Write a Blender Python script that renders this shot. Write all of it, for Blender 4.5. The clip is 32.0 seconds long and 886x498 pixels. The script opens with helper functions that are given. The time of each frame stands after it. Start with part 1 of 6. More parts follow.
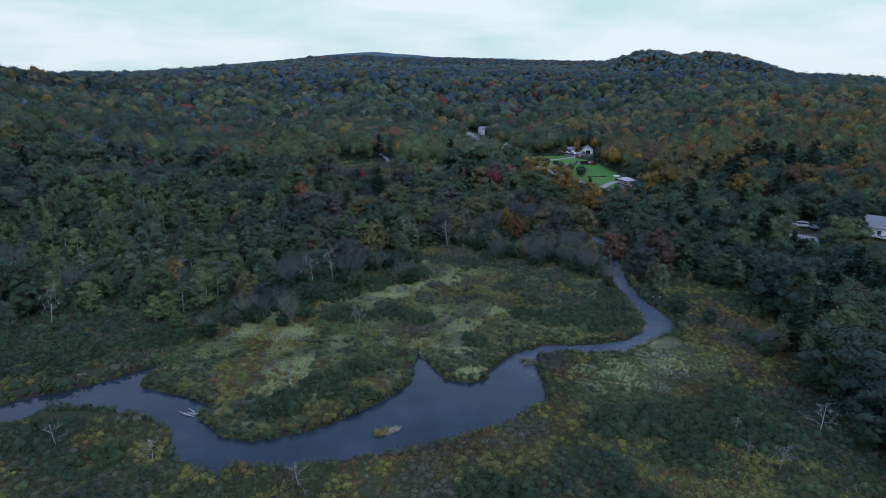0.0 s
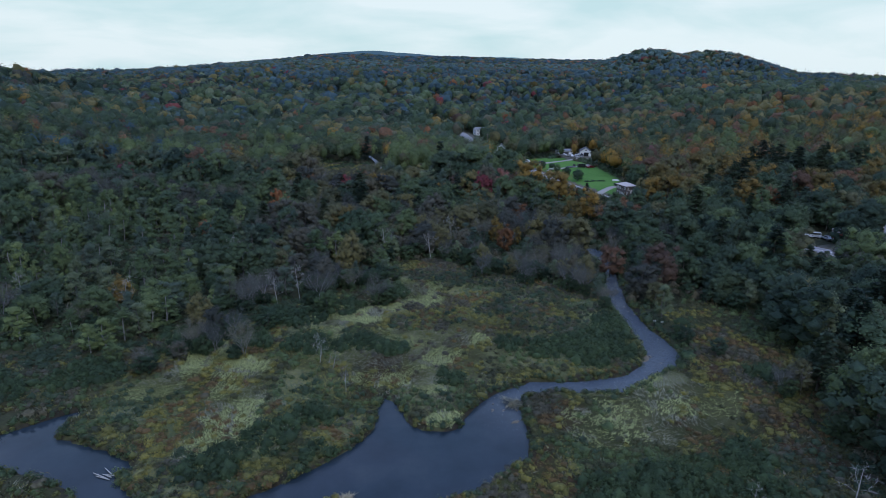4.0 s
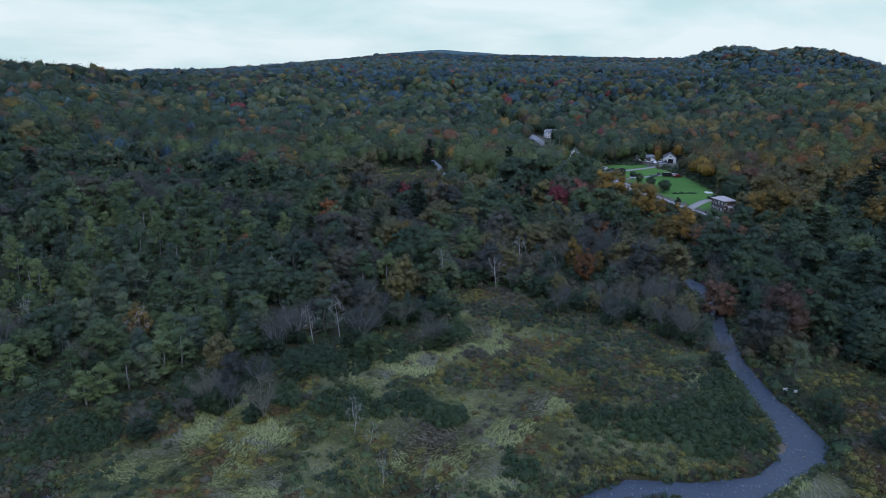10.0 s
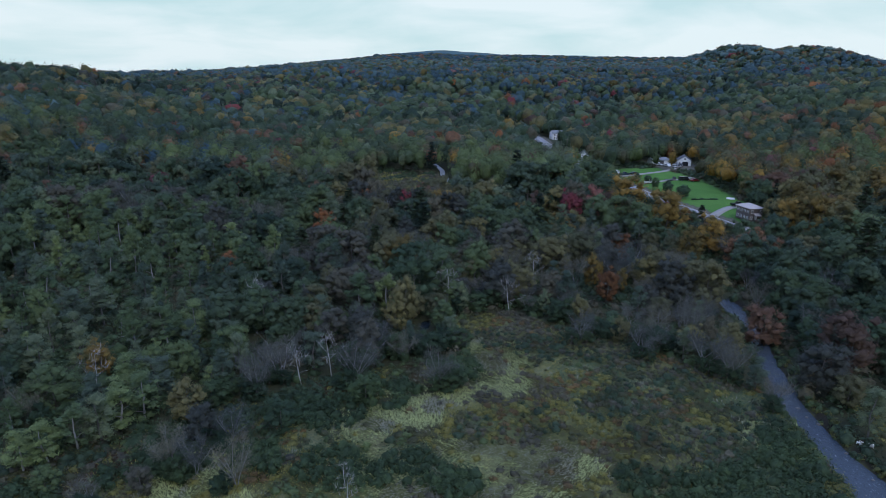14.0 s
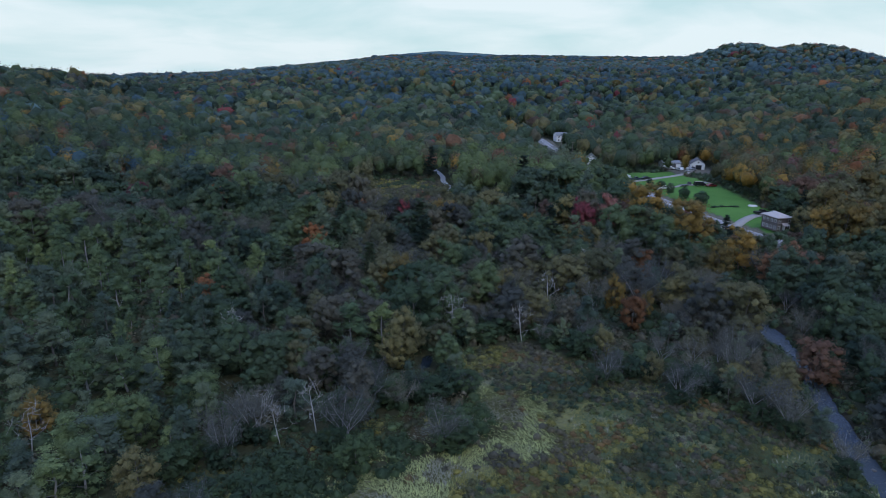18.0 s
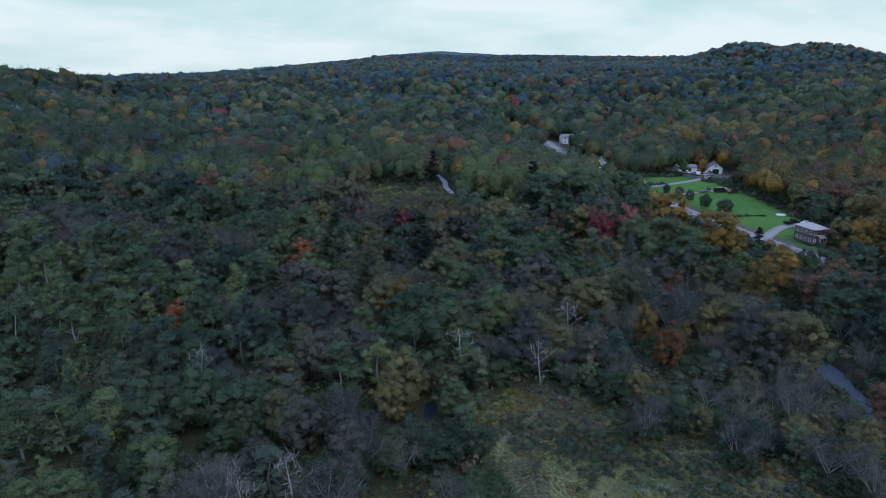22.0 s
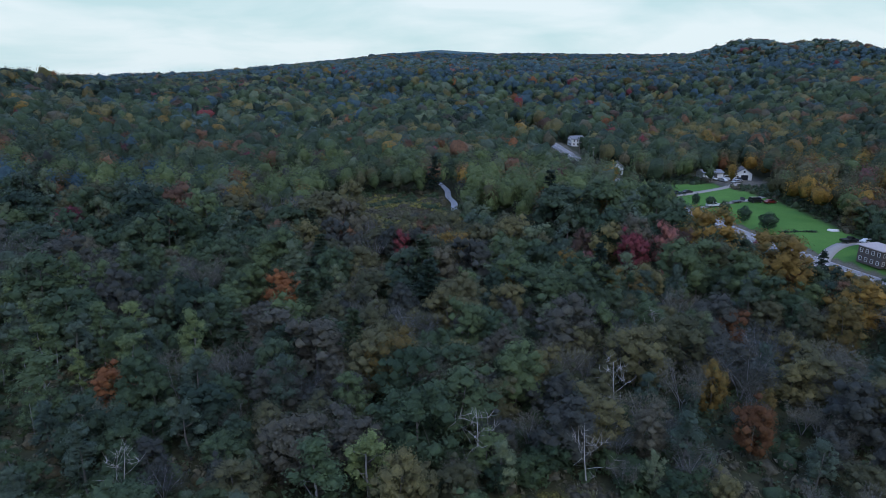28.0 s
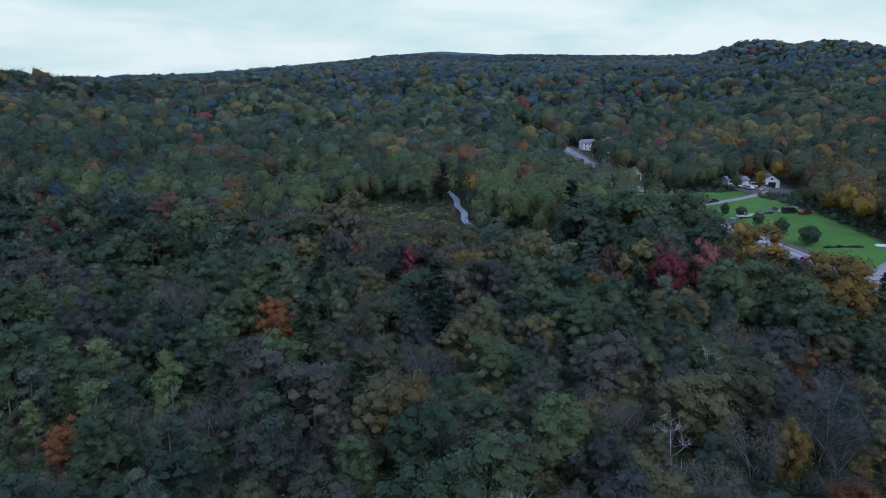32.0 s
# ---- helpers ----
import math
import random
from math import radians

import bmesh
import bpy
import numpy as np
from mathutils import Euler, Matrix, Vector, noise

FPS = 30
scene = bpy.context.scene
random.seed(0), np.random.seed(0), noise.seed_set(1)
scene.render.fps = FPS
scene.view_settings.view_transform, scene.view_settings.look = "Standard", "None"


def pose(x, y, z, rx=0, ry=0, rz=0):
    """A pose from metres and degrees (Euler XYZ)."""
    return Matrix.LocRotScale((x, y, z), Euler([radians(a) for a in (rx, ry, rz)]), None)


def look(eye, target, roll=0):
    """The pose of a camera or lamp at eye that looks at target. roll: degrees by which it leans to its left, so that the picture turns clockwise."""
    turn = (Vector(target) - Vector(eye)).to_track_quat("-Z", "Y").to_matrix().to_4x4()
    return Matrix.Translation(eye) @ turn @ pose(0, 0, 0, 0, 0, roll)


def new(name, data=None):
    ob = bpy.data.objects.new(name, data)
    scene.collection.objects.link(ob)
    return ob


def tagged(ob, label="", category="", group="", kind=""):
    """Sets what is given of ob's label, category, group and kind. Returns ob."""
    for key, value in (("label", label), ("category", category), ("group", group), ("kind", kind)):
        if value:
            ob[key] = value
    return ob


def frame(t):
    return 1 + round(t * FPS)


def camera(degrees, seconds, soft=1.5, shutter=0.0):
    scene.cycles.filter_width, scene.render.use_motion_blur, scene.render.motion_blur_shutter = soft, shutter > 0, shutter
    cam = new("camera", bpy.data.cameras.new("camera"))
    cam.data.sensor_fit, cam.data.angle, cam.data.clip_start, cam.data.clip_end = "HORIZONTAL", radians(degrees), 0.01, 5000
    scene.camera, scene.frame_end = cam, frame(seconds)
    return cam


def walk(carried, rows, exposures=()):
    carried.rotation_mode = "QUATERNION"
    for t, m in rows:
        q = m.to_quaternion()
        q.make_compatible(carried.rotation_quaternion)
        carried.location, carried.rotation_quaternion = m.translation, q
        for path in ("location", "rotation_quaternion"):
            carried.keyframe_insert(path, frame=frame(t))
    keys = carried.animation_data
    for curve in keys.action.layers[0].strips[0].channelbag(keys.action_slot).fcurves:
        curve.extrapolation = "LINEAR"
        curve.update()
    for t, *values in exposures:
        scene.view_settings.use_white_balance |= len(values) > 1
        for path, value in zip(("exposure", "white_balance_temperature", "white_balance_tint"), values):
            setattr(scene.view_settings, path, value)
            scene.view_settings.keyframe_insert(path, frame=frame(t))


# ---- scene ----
cam = camera(71.55, 32.0, soft=0.6)
PATH = [
    (0, (-6.201, -2.520, 52.462), (-4.958, 16.651, 46.901), 1.36),
    (1, (-4.135, 1.315, 52.345), (-2.894, 20.486, 46.785), 1.39),
    (2, (-2.302, 5.389, 52.562), (-1.105, 24.556, 46.978), 1.38),
    (2.5, (-1.926, 7.395, 52.540), (-0.675, 26.557, 46.948), 1.40),
    (4.5, (-0.328, 15.171, 52.201), (0.911, 34.333, 46.607), 1.49),
    (5, (-0.370, 17.413, 51.851), (-0.643, 36.613, 46.259), 1.06),
    (5.5, (-0.072, 19.476, 51.753), (-0.861, 38.660, 46.154), 0.94),
    (6, (0.118, 21.643, 51.997), (-0.665, 40.816, 46.358), 0.97),
    (7, (0.520, 26.111, 52.261), (-0.284, 45.273, 46.589), 1.02),
    (8, (0.663, 30.695, 52.161), (-0.166, 49.855, 46.488), 1.10),
    (9, (0.620, 35.302, 51.888), (-0.227, 54.457, 46.200), 1.20),
    (10, (-0.316, 38.744, 51.761), (-1.115, 57.909, 46.098), 1.31),
    (11, (-0.695, 42.833, 51.616), (-1.506, 61.991, 45.932), 1.28),
    (12, (-1.102, 47.033, 51.221), (-1.936, 66.200, 45.571), 1.21),
    (13, (-1.497, 51.140, 51.203), (-2.357, 70.302, 45.538), 1.08),
    (14, (-2.190, 55.386, 50.976), (-3.020, 74.554, 45.329), 1.06),
    (14.5, (-2.394, 57.437, 51.054), (-3.233, 76.602, 45.397), 1.03),
    (16.5, (-3.160, 65.767, 50.797), (-3.972, 84.940, 45.165), 0.84),
    (17, (-3.246, 67.793, 50.679), (-4.071, 86.974, 45.073), 0.75),
    (18, (-3.638, 72.045, 50.579), (-4.457, 91.222, 44.959), 0.68),
    (19, (-4.061, 76.176, 50.350), (-4.871, 95.355, 44.737), 0.64),
    (20, (-4.506, 80.413, 50.188), (-5.312, 99.594, 44.581), 0.68),
    (21, (-5.016, 84.854, 50.082), (-5.815, 104.032, 44.464), 0.68),
    (22, (-5.306, 89.023, 50.012), (-6.138, 108.201, 44.399), 0.57),
    (23, (-6.000, 93.588, 49.930), (-6.789, 112.765, 44.305), 0.67),
    (24, (-6.328, 98.113, 50.160), (-7.120, 117.274, 44.482), 0.72),
    (25, (-6.715, 102.433, 49.790), (-7.515, 121.595, 44.117), 0.67),
    (25.5, (-6.790, 104.891, 49.905), (-7.605, 124.042, 44.197), 0.62),
    (27.5, (-7.795, 113.335, 49.326), (-8.595, 132.504, 43.677), 0.40),
    (28, (-8.075, 115.422, 49.187), (-8.860, 134.595, 43.548), 0.36),
    (29, (-8.973, 119.324, 48.995), (-9.730, 138.502, 43.369), 0.32),
    (30, (-9.525, 123.279, 48.941), (-10.327, 142.456, 43.319), 0.30),
    (31, (-10.089, 127.032, 48.872), (-10.954, 146.211, 43.266), 0.30),
    (32, (-11.208, 130.789, 48.840), (-12.058, 149.971, 43.244), 0.32),
]
walk(cam, [(t, look(eye, target, roll)) for t, eye, target, roll in PATH], [(0, 0.0), (32, 0.0)])

# ---- light: a bright overcast sky and a weak, wide sun ----
SUN_EL, SUN_ROT = radians(42), radians(200)
world = bpy.data.worlds.new("overcast_sky")
scene.world = world
world.use_nodes = True
wn, wl = world.node_tree.nodes, world.node_tree.links
wn.clear()
w_out = wn.new("ShaderNodeOutputWorld")
w_bg = wn.new("ShaderNodeBackground")
w_sky = wn.new("ShaderNodeTexSky")
w_sky.sky_type, w_sky.sun_disc = "NISHITA", False
w_sky.sun_elevation, w_sky.sun_rotation = SUN_EL, SUN_ROT
w_dim = wn.new("ShaderNodeMix")
w_dim.data_type, w_dim.blend_type = "RGBA", "MULTIPLY"
w_dim.inputs[0].default_value = 1.0
w_dim.inputs[7].default_value = (0.15, 0.15, 0.15, 1)
wl.new(w_sky.outputs[0], w_dim.inputs[6])
w_tc = wn.new("ShaderNodeTexCoord")
w_map = wn.new("ShaderNodeMapping")
w_map.inputs["Scale"].default_value = (1.0, 1.0, 4.2)
w_noise = wn.new("ShaderNodeTexNoise")
w_noise.inputs["Scale"].default_value = 3.4
w_noise.inputs["Detail"].default_value = 7.0
w_noise.inputs["Roughness"].default_value = 0.5
w_noise.inputs["Distortion"].default_value = 0.35
w_ramp = wn.new("ShaderNodeValToRGB")
w_ramp.color_ramp.elements[0].position, w_ramp.color_ramp.elements[0].color = 0.38, (0.55, 0.76, 0.82, 1)
w_ramp.color_ramp.elements[1].position, w_ramp.color_ramp.elements[1].color = 0.58, (0.765, 0.89, 0.95, 1)
w_mix = wn.new("ShaderNodeMix")
w_mix.data_type = "RGBA"
w_xyz = wn.new("ShaderNodeSeparateXYZ")
w_cover = wn.new("ShaderNodeMapRange")
w_cover.inputs["From Min"].default_value, w_cover.inputs["From Max"].default_value = 0.12, 0.55
w_cover.inputs["To Min"].default_value, w_cover.inputs["To Max"].default_value = 0.96, 0.62
wl.new(w_tc.outputs["Generated"], w_xyz.inputs[0])
wl.new(w_xyz.outputs[2], w_cover.inputs[0])
wl.new(w_cover.outputs[0], w_mix.inputs[0])
wl.new(w_tc.outputs["Generated"], w_map.inputs[0])
wl.new(w_map.outputs[0], w_noise.inputs["Vector"])
wl.new(w_noise.outputs[0], w_ramp.inputs[0])
wl.new(w_dim.outputs[2], w_mix.inputs[6])
w_up = wn.new("ShaderNodeMapRange")
w_up.inputs["From Min"].default_value, w_up.inputs["From Max"].default_value = 0.25, 0.85
w_tint = wn.new("ShaderNodeMix")
w_tint.data_type = "RGBA"
w_tint.inputs[6].default_value, w_tint.inputs[7].default_value = (1, 1, 1, 1), (0.80, 1.08, 2.45, 1)
w_cloud = wn.new("ShaderNodeMix")
w_cloud.data_type, w_cloud.blend_type = "RGBA", "MULTIPLY"
w_cloud.inputs[0].default_value = 1.0
wl.new(w_xyz.outputs[2], w_up.inputs[0])
wl.new(w_up.outputs[0], w_tint.inputs[0])
wl.new(w_ramp.outputs[0], w_cloud.inputs[6])
wl.new(w_tint.outputs[2], w_cloud.inputs[7])
wl.new(w_cloud.outputs[2], w_mix.inputs[7])
wl.new(w_mix.outputs[2], w_bg.inputs[0])
w_bg.inputs[1].default_value = 1.0
wl.new(w_bg.outputs[0], w_out.inputs[0])

sun = new("sun", bpy.data.lights.new("sun", "SUN"))
sun.data.energy, sun.data.angle, sun.data.color = 0.9, radians(25), (1.0, 0.985, 0.96)
sun.matrix_world = look((0, 0, 200), (-40, 60, 100))


# ---- materials ----
def node_mat(name):
    m = bpy.data.materials.new(name)
    m.use_nodes = True
    n, l = m.node_tree.nodes, m.node_tree.links
    return m, n, l, n["Principled BSDF"]


def noise_node(n, l, vec, scale, detail=4.0, rough=0.6):
    t = n.new("ShaderNodeTexNoise")
    t.inputs["Scale"].default_value, t.inputs["Detail"].default_value, t.inputs["Roughness"].default_value = scale, detail, rough
    l.new(vec, t.inputs["Vector"])
    return t.outputs[0]


def ramp_node(n, l, fac, stops):
    r = n.new("ShaderNodeValToRGB")
    e = r.color_ramp.elements
    while len(e) < len(stops):
        e.new(0.5)
    for k, (p, c) in enumerate(stops):
        e[k].position, e[k].color = p, (*c, 1)
    l.new(fac, r.inputs[0])
    return r.outputs[0]


def mix_node(n, l, fac, a, b, blend="MIX"):
    m = n.new("ShaderNodeMix")
    m.data_type, m.blend_type = "RGBA", blend
    for sock, v in ((m.inputs[0], fac), (m.inputs[6], a), (m.inputs[7], b)):
        if isinstance(v, (int, float)):
            sock.default_value = v
        elif isinstance(v, tuple):
            sock.default_value = (*v, 1)
        else:
            l.new(v, sock)
    return m.outputs[2]


def bump_node(n, l, height, strength, dist, bsdf):
    b = n.new("ShaderNodeBump")
    b.inputs["Strength"].default_value, b.inputs["Distance"].default_value = strength, dist
    l.new(height, b.inputs["Height"])
    l.new(b.outputs[0], bsdf.inputs["Normal"])


def coords(n, kind="Object"):
    return n.new("ShaderNodeTexCoord").outputs[kind]


def scaled(c, k):
    return tuple(min(1.0, v * k) for v in c)


def leaf_mat(name, rgb, spread=0.20, other=None):
    """Foliage: hue and value vary from tree to tree and from leaf clump to leaf clump."""
    m, n, l, p = node_mat(name)
    rgb = (rgb[0], rgb[1], rgb[2] * 1.15)
    isl = n.new("ShaderNodeNewGeometry").outputs["Random Per Island"]
    obr = n.new("ShaderNodeObjectInfo").outputs["Random"]
    leaf = ramp_node(n, l, isl, [(0.0, scaled(rgb, 1 - spread)), (0.55, rgb), (1.0, scaled(rgb, 1 + spread))])
    tree = ramp_node(n, l, obr, [(0.0, (0.62, 0.70, 0.76)), (0.5, (1.0, 1.0, 1.0)), (1.0, (1.58, 1.42, 1.15))])
    col = mix_node(n, l, 1.0, leaf, tree, "MULTIPLY")
    own = n.new("ShaderNodeAttribute")
    own.attribute_name = "tone"
    shift = n.new("ShaderNodeMath")
    shift.inputs[1].default_value = 0.5
    l.new(own.outputs["Fac"], shift.inputs[0])
    col = mix_node(n, l, 1.0, col, ramp_node(n, l, shift.outputs[0], [(0.0, (0.55, 0.60, 0.66)), (0.5, (1.0, 1.0, 1.0)), (1.0, (1.55, 1.42, 1.20))]), "MULTIPLY")
    clump = noise_node(n, l, coords(n), 1.1, 4.0, 0.65)
    col = mix_node(n, l, 1.0, col, ramp_node(n, l, clump, [(0.32, (0.66, 0.68, 0.72)), (0.52, (1.0, 1.0, 1.0)), (0.70, (1.34, 1.30, 1.18))]), "MULTIPLY")
    bump_node(n, l, clump, 0.45, 0.4, p)
    if other:
        patch = noise_node(n, l, coords(n), 0.35, 2.0)
        f = ramp_node(n, l, patch, [(0.50, (0, 0, 0)), (0.66, (1, 1, 1))])
        col = mix_node(n, l, f, col, other)
    l.new(col, p.inputs["Base Color"])
    p.inputs["Roughness"].default_value = 0.65
    p.inputs["Specular IOR Level"].default_value = 0.2
    tr = n.new("ShaderNodeBsdfTranslucent")
    l.new(col, tr.inputs[0])
    mx = n.new("ShaderNodeMixShader")
    mx.inputs[0].default_value = 0.34
    l.new(p.outputs[0], mx.inputs[1])
    l.new(tr.outputs[0], mx.inputs[2])
    l.new(mx.outputs[0], n["Material Output"].inputs[0])
    return m


def rough_mat(name, c1, c2, scale=3.0, rough=0.85, bump=0.3, dist=0.03, metal=0.0, wear=0.35):
    """A weathered surface: broad stains and fine grain."""
    m, n, l, p = node_mat(name)
    v = coords(n)
    big = noise_node(n, l, v, scale * 0.25, 3.0)
    fine = noise_node(n, l, v, scale * 3.0, 5.0, 0.7)
    col = mix_node(n, l, big, c1, c2)
    col = mix_node(n, l, wear, col, ramp_node(n, l, fine, [(0.25, scaled(c1, 0.55)), (0.75, scaled(c2, 1.25))]))
    l.new(col, p.inputs["Base Color"])
    p.inputs["Roughness"].default_value, p.inputs["Metallic"].default_value = rough, metal
    bump_node(n, l, fine, bump, dist, p)
    return m


MAT = {
    "green": leaf_mat("leaf_green", (0.074, 0.112, 0.050)),
    "deep": leaf_mat("leaf_deep_green", (0.050, 0.080, 0.044)),
    "olive": leaf_mat("leaf_olive", (0.118, 0.118, 0.052)),
    "bright": leaf_mat("leaf_yellow_green", (0.118, 0.166, 0.068), 0.25),
    "sage": leaf_mat("leaf_sage", (0.098, 0.134, 0.080), 0.22),
    "yellow": leaf_mat("leaf_yellow", (0.185, 0.130, 0.034), 0.22, (0.080, 0.088, 0.036)),
    "orange": leaf_mat("leaf_orange", (0.200, 0.088, 0.032), 0.22),
    "rust": leaf_mat("leaf_rust", (0.140, 0.084, 0.048), 0.22),
    "red": leaf_mat("leaf_red", (0.150, 0.042, 0.046), 0.22),
    "salmon": leaf_mat("leaf_salmon", (0.230, 0.105, 0.080), 0.22),
    "mauve": leaf_mat("leaf_mauve", (0.088, 0.090, 0.062), 0.22),
    "needle": leaf_mat("needle_dark", (0.038, 0.062, 0.036), 0.20),
    "twig": leaf_mat("twig_grey", (0.116, 0.123, 0.096), 0.25),
    # far leaves: the haze of distance is put into this base colour
    "spruce": leaf_mat("leaf_haze_blue", (0.066, 0.120, 0.122)),
    "grey_bark": rough_mat("bark_silver", (0.20, 0.195, 0.195), (0.32, 0.31, 0.31), 4.0),
    "bark": rough_mat("bark_grey", (0.10, 0.09, 0.08), (0.17, 0.155, 0.145), 4.0),
    "white_bark": rough_mat("bark_pale", (0.27, 0.265, 0.25), (0.44, 0.43, 0.41), 3.0),
    "dark_bark": rough_mat("bark_dark", (0.05, 0.042, 0.036), (0.09, 0.078, 0.068), 4.0),
    "reed": leaf_mat("reed_pale", (0.38, 0.34, 0.20), 0.20),
    "grass": leaf_mat("grass_green", (0.285, 0.325, 0.130), 0.20),
    "fern": leaf_mat("fern_rust", (0.104, 0.080, 0.040), 0.20),
    "moss": leaf_mat("shrub_olive", (0.165, 0.165, 0.050), 0.20),
    "willow": leaf_mat("shrub_blue_green", (0.042, 0.072, 0.034), 0.20),
}


# ---- plan: noise, terrain and ground cover ----
_table = np.random.RandomState(7).rand(64, 64)


def vnoise(x, y, size, k=0):
    """Smooth value noise in 0..1 with cells of the given size."""
    u, v = np.asarray(x, float) / size + 17.3 * k, np.asarray(y, float) / size + 9.1 * k
    i, j = np.floor(u).astype(int), np.floor(v).astype(int)
    a, b = u - i, v - j
    a, b = a * a * (3 - 2 * a), b * b * (3 - 2 * b)
    g = lambda p, q: _table[p % 64, q % 64]
    return (g(i, j) * (1 - a) + g(i + 1, j) * a) * (1 - b) + (g(i, j + 1) * (1 - a) + g(i + 1, j + 1) * a) * b


def smooth(v):
    v = np.clip(v, 0, 1)
    return v * v * (3 - 2 * v)


def inside_distance(x, y, poly):
    """Signed distance to a closed outline: negative inside."""
    x, y = np.asarray(x, float), np.asarray(y, float)
    best, odd = np.full(x.shape, 1e18), np.zeros(x.shape, bool)
    for (ax, ay), (bx, by) in zip(poly, poly[1:] + poly[:1]):
        ex, ey = bx - ax, by - ay
        t = np.clip(((x - ax) * ex + (y - ay) * ey) / (ex * ex + ey * ey + 1e-9), 0, 1)
        best = np.minimum(best, (x - ax - t * ex) ** 2 + (y - ay - t * ey) ** 2)
        if abs(ey) > 1e-9:
            odd ^= ((ay > y) != (by > y)) & (x < ax + ex * (y - ay) / ey)
    return np.sqrt(best) * np.where(odd, -1, 1)


def line_distance(x, y, line):
    x, y = np.asarray(x, float), np.asarray(y, float)
    best = np.full(x.shape, 1e18)
    for (ax, ay), (bx, by) in zip(line, line[1:]):
        ex, ey = bx - ax, by - ay
        t = np.clip(((x - ax) * ex + (y - ay) * ey) / (ex * ex + ey * ey), 0, 1)
        best = np.minimum(best, (x - ax - t * ex) ** 2 + (y - ay - t * ey) ** 2)
    return np.sqrt(best)


FAR_BANK = [(-150, 60), (-100, 78), (-70, 88.5), (-59, 94.5), (-54, 99), (-49, 102), (-50.8, 97), (-51, 94), (-47, 92.4), (-41.7, 90.3), (-37.4, 87.7),
            (-36.3, 85.4), (-39, 84.8), (-35, 81), (-32.4, 78.2), (-28.3, 77.4), (-24, 78.4), (-19, 80.7), (-12.5, 85.8), (-7.7, 90.6), (-5, 95),
            (-4.5, 101.8), (-3.6, 105), (-2.2, 103.6), (-0.6, 100), (0.7, 95.8), (2.8, 94.7), (6, 94), (8.2, 95.3), (9.5, 98.7), (12.8, 103.5),
            (15.6, 106), (21.7, 109.4), (31, 109.6), (39.3, 111.4), (43.4, 115), (46.7, 120.5), (47.3, 130), (47.9, 139), (48.2, 149), (51.2, 160),
            (55.2, 174.5), (55.6, 192)]
NEAR_BANK = [(60, 192), (59.2, 176.5), (55, 159.8), (52.6, 146), (52.2, 134.5), (53.4, 124.4), (53.6, 119.6), (50.7, 115), (44.2, 110.5), (37, 104.9),
             (31.7, 104.7), (25.2, 105.8), (19.3, 104), (18.5, 99.7), (18.6, 93.9), (17.3, 86.6), (13.4, 84.6), (9.3, 80), (4.4, 78.4), (-0.4, 76),
             (-11.7, 72.4), (-17.9, 71.2), (-21.6, 70.4), (-29.9, 71), (-30.4, 68), (-32.2, 70), (-34.8, 71), (-37, 71.8), (-40.2, 78), (-41.8, 81),
             (-45.5, 83.4), (-51.6, 85.6), (-57.8, 86.8), (-62.2, 86), (-63.2, 83), (-67, 80.5), (-100, 66), (-150, 44)]
RIVER = FAR_BANK + NEAR_BANK
STREAM = [(57.5, 186), (55, 205), (44, 228), (26, 252), (8, 275), (-4, 292), (-7.5, 300), (-11.5, 308), (-10, 317), (-13.5, 326), (-12.5, 336), (-16, 346), (-16, 358), (-20, 372), (-26, 400)]
POND = [(-11.2, 169.6), (-10.4, 169.5), (-9.4, 173.2), (-9.8, 175.0), (-10.9, 174.0), (-11.3, 171.0)]
ROAD = [(190, 112), (160, 148), (138, 176), (118, 205), (98, 233), (88, 249), (80, 266), (73, 286), (63, 326), (54, 378), (49, 420), (48, 452), (45, 505),
        (34, 560), (10, 640)]
LAWN = [(69, 368), (64, 350), (62, 330), (70, 305), (78, 280), (87, 258), (91, 255), (95, 266), (100, 282), (101, 297), (101, 322), (99, 340), (96, 352), (93, 368)]
YARD = [(92, 364), (108, 362), (116, 374), (114, 390), (90, 390)]
VERGE = [(43, 452), (45, 420), (56, 424), (54, 452)]
MEADOW = [(-52, 101), (-46, 117), (-30, 130), (-15, 140), (4, 149), (-2, 160), (-6, 172), (-4, 176), (8, 180), (22, 171), (33, 161), (46, 152), (50, 140),
          (50, 108), (20, 100), (0, 90), (-30, 74), (-55, 90)]
OPEN_RIGHT = [(18, 108), (40, 108), (56, 118), (58, 150), (66, 152), (78, 134), (74, 110), (66, 92), (60, 70), (70, 40), (60, 0), (-80, 0), (-90, 60), (-70, 84),
              (-40, 80), (0, 78)]


FAR_BRUSH = [(-62, 316), (-46, 290), (-30, 287), (-12, 297), (-8, 312), (-14, 334), (-34, 342), (-50, 334)]
HEATH = [(-104, 360), (-66, 350), (-70, 372), (-96, 380)]
LOW_LEFT = [(-130, 74), (-70, 91), (-49, 104), (-44, 118), (-30, 131), (-15, 141), (4, 150), (-1, 158), (-20, 150), (-44, 134), (-76, 119), (-130, 104)]


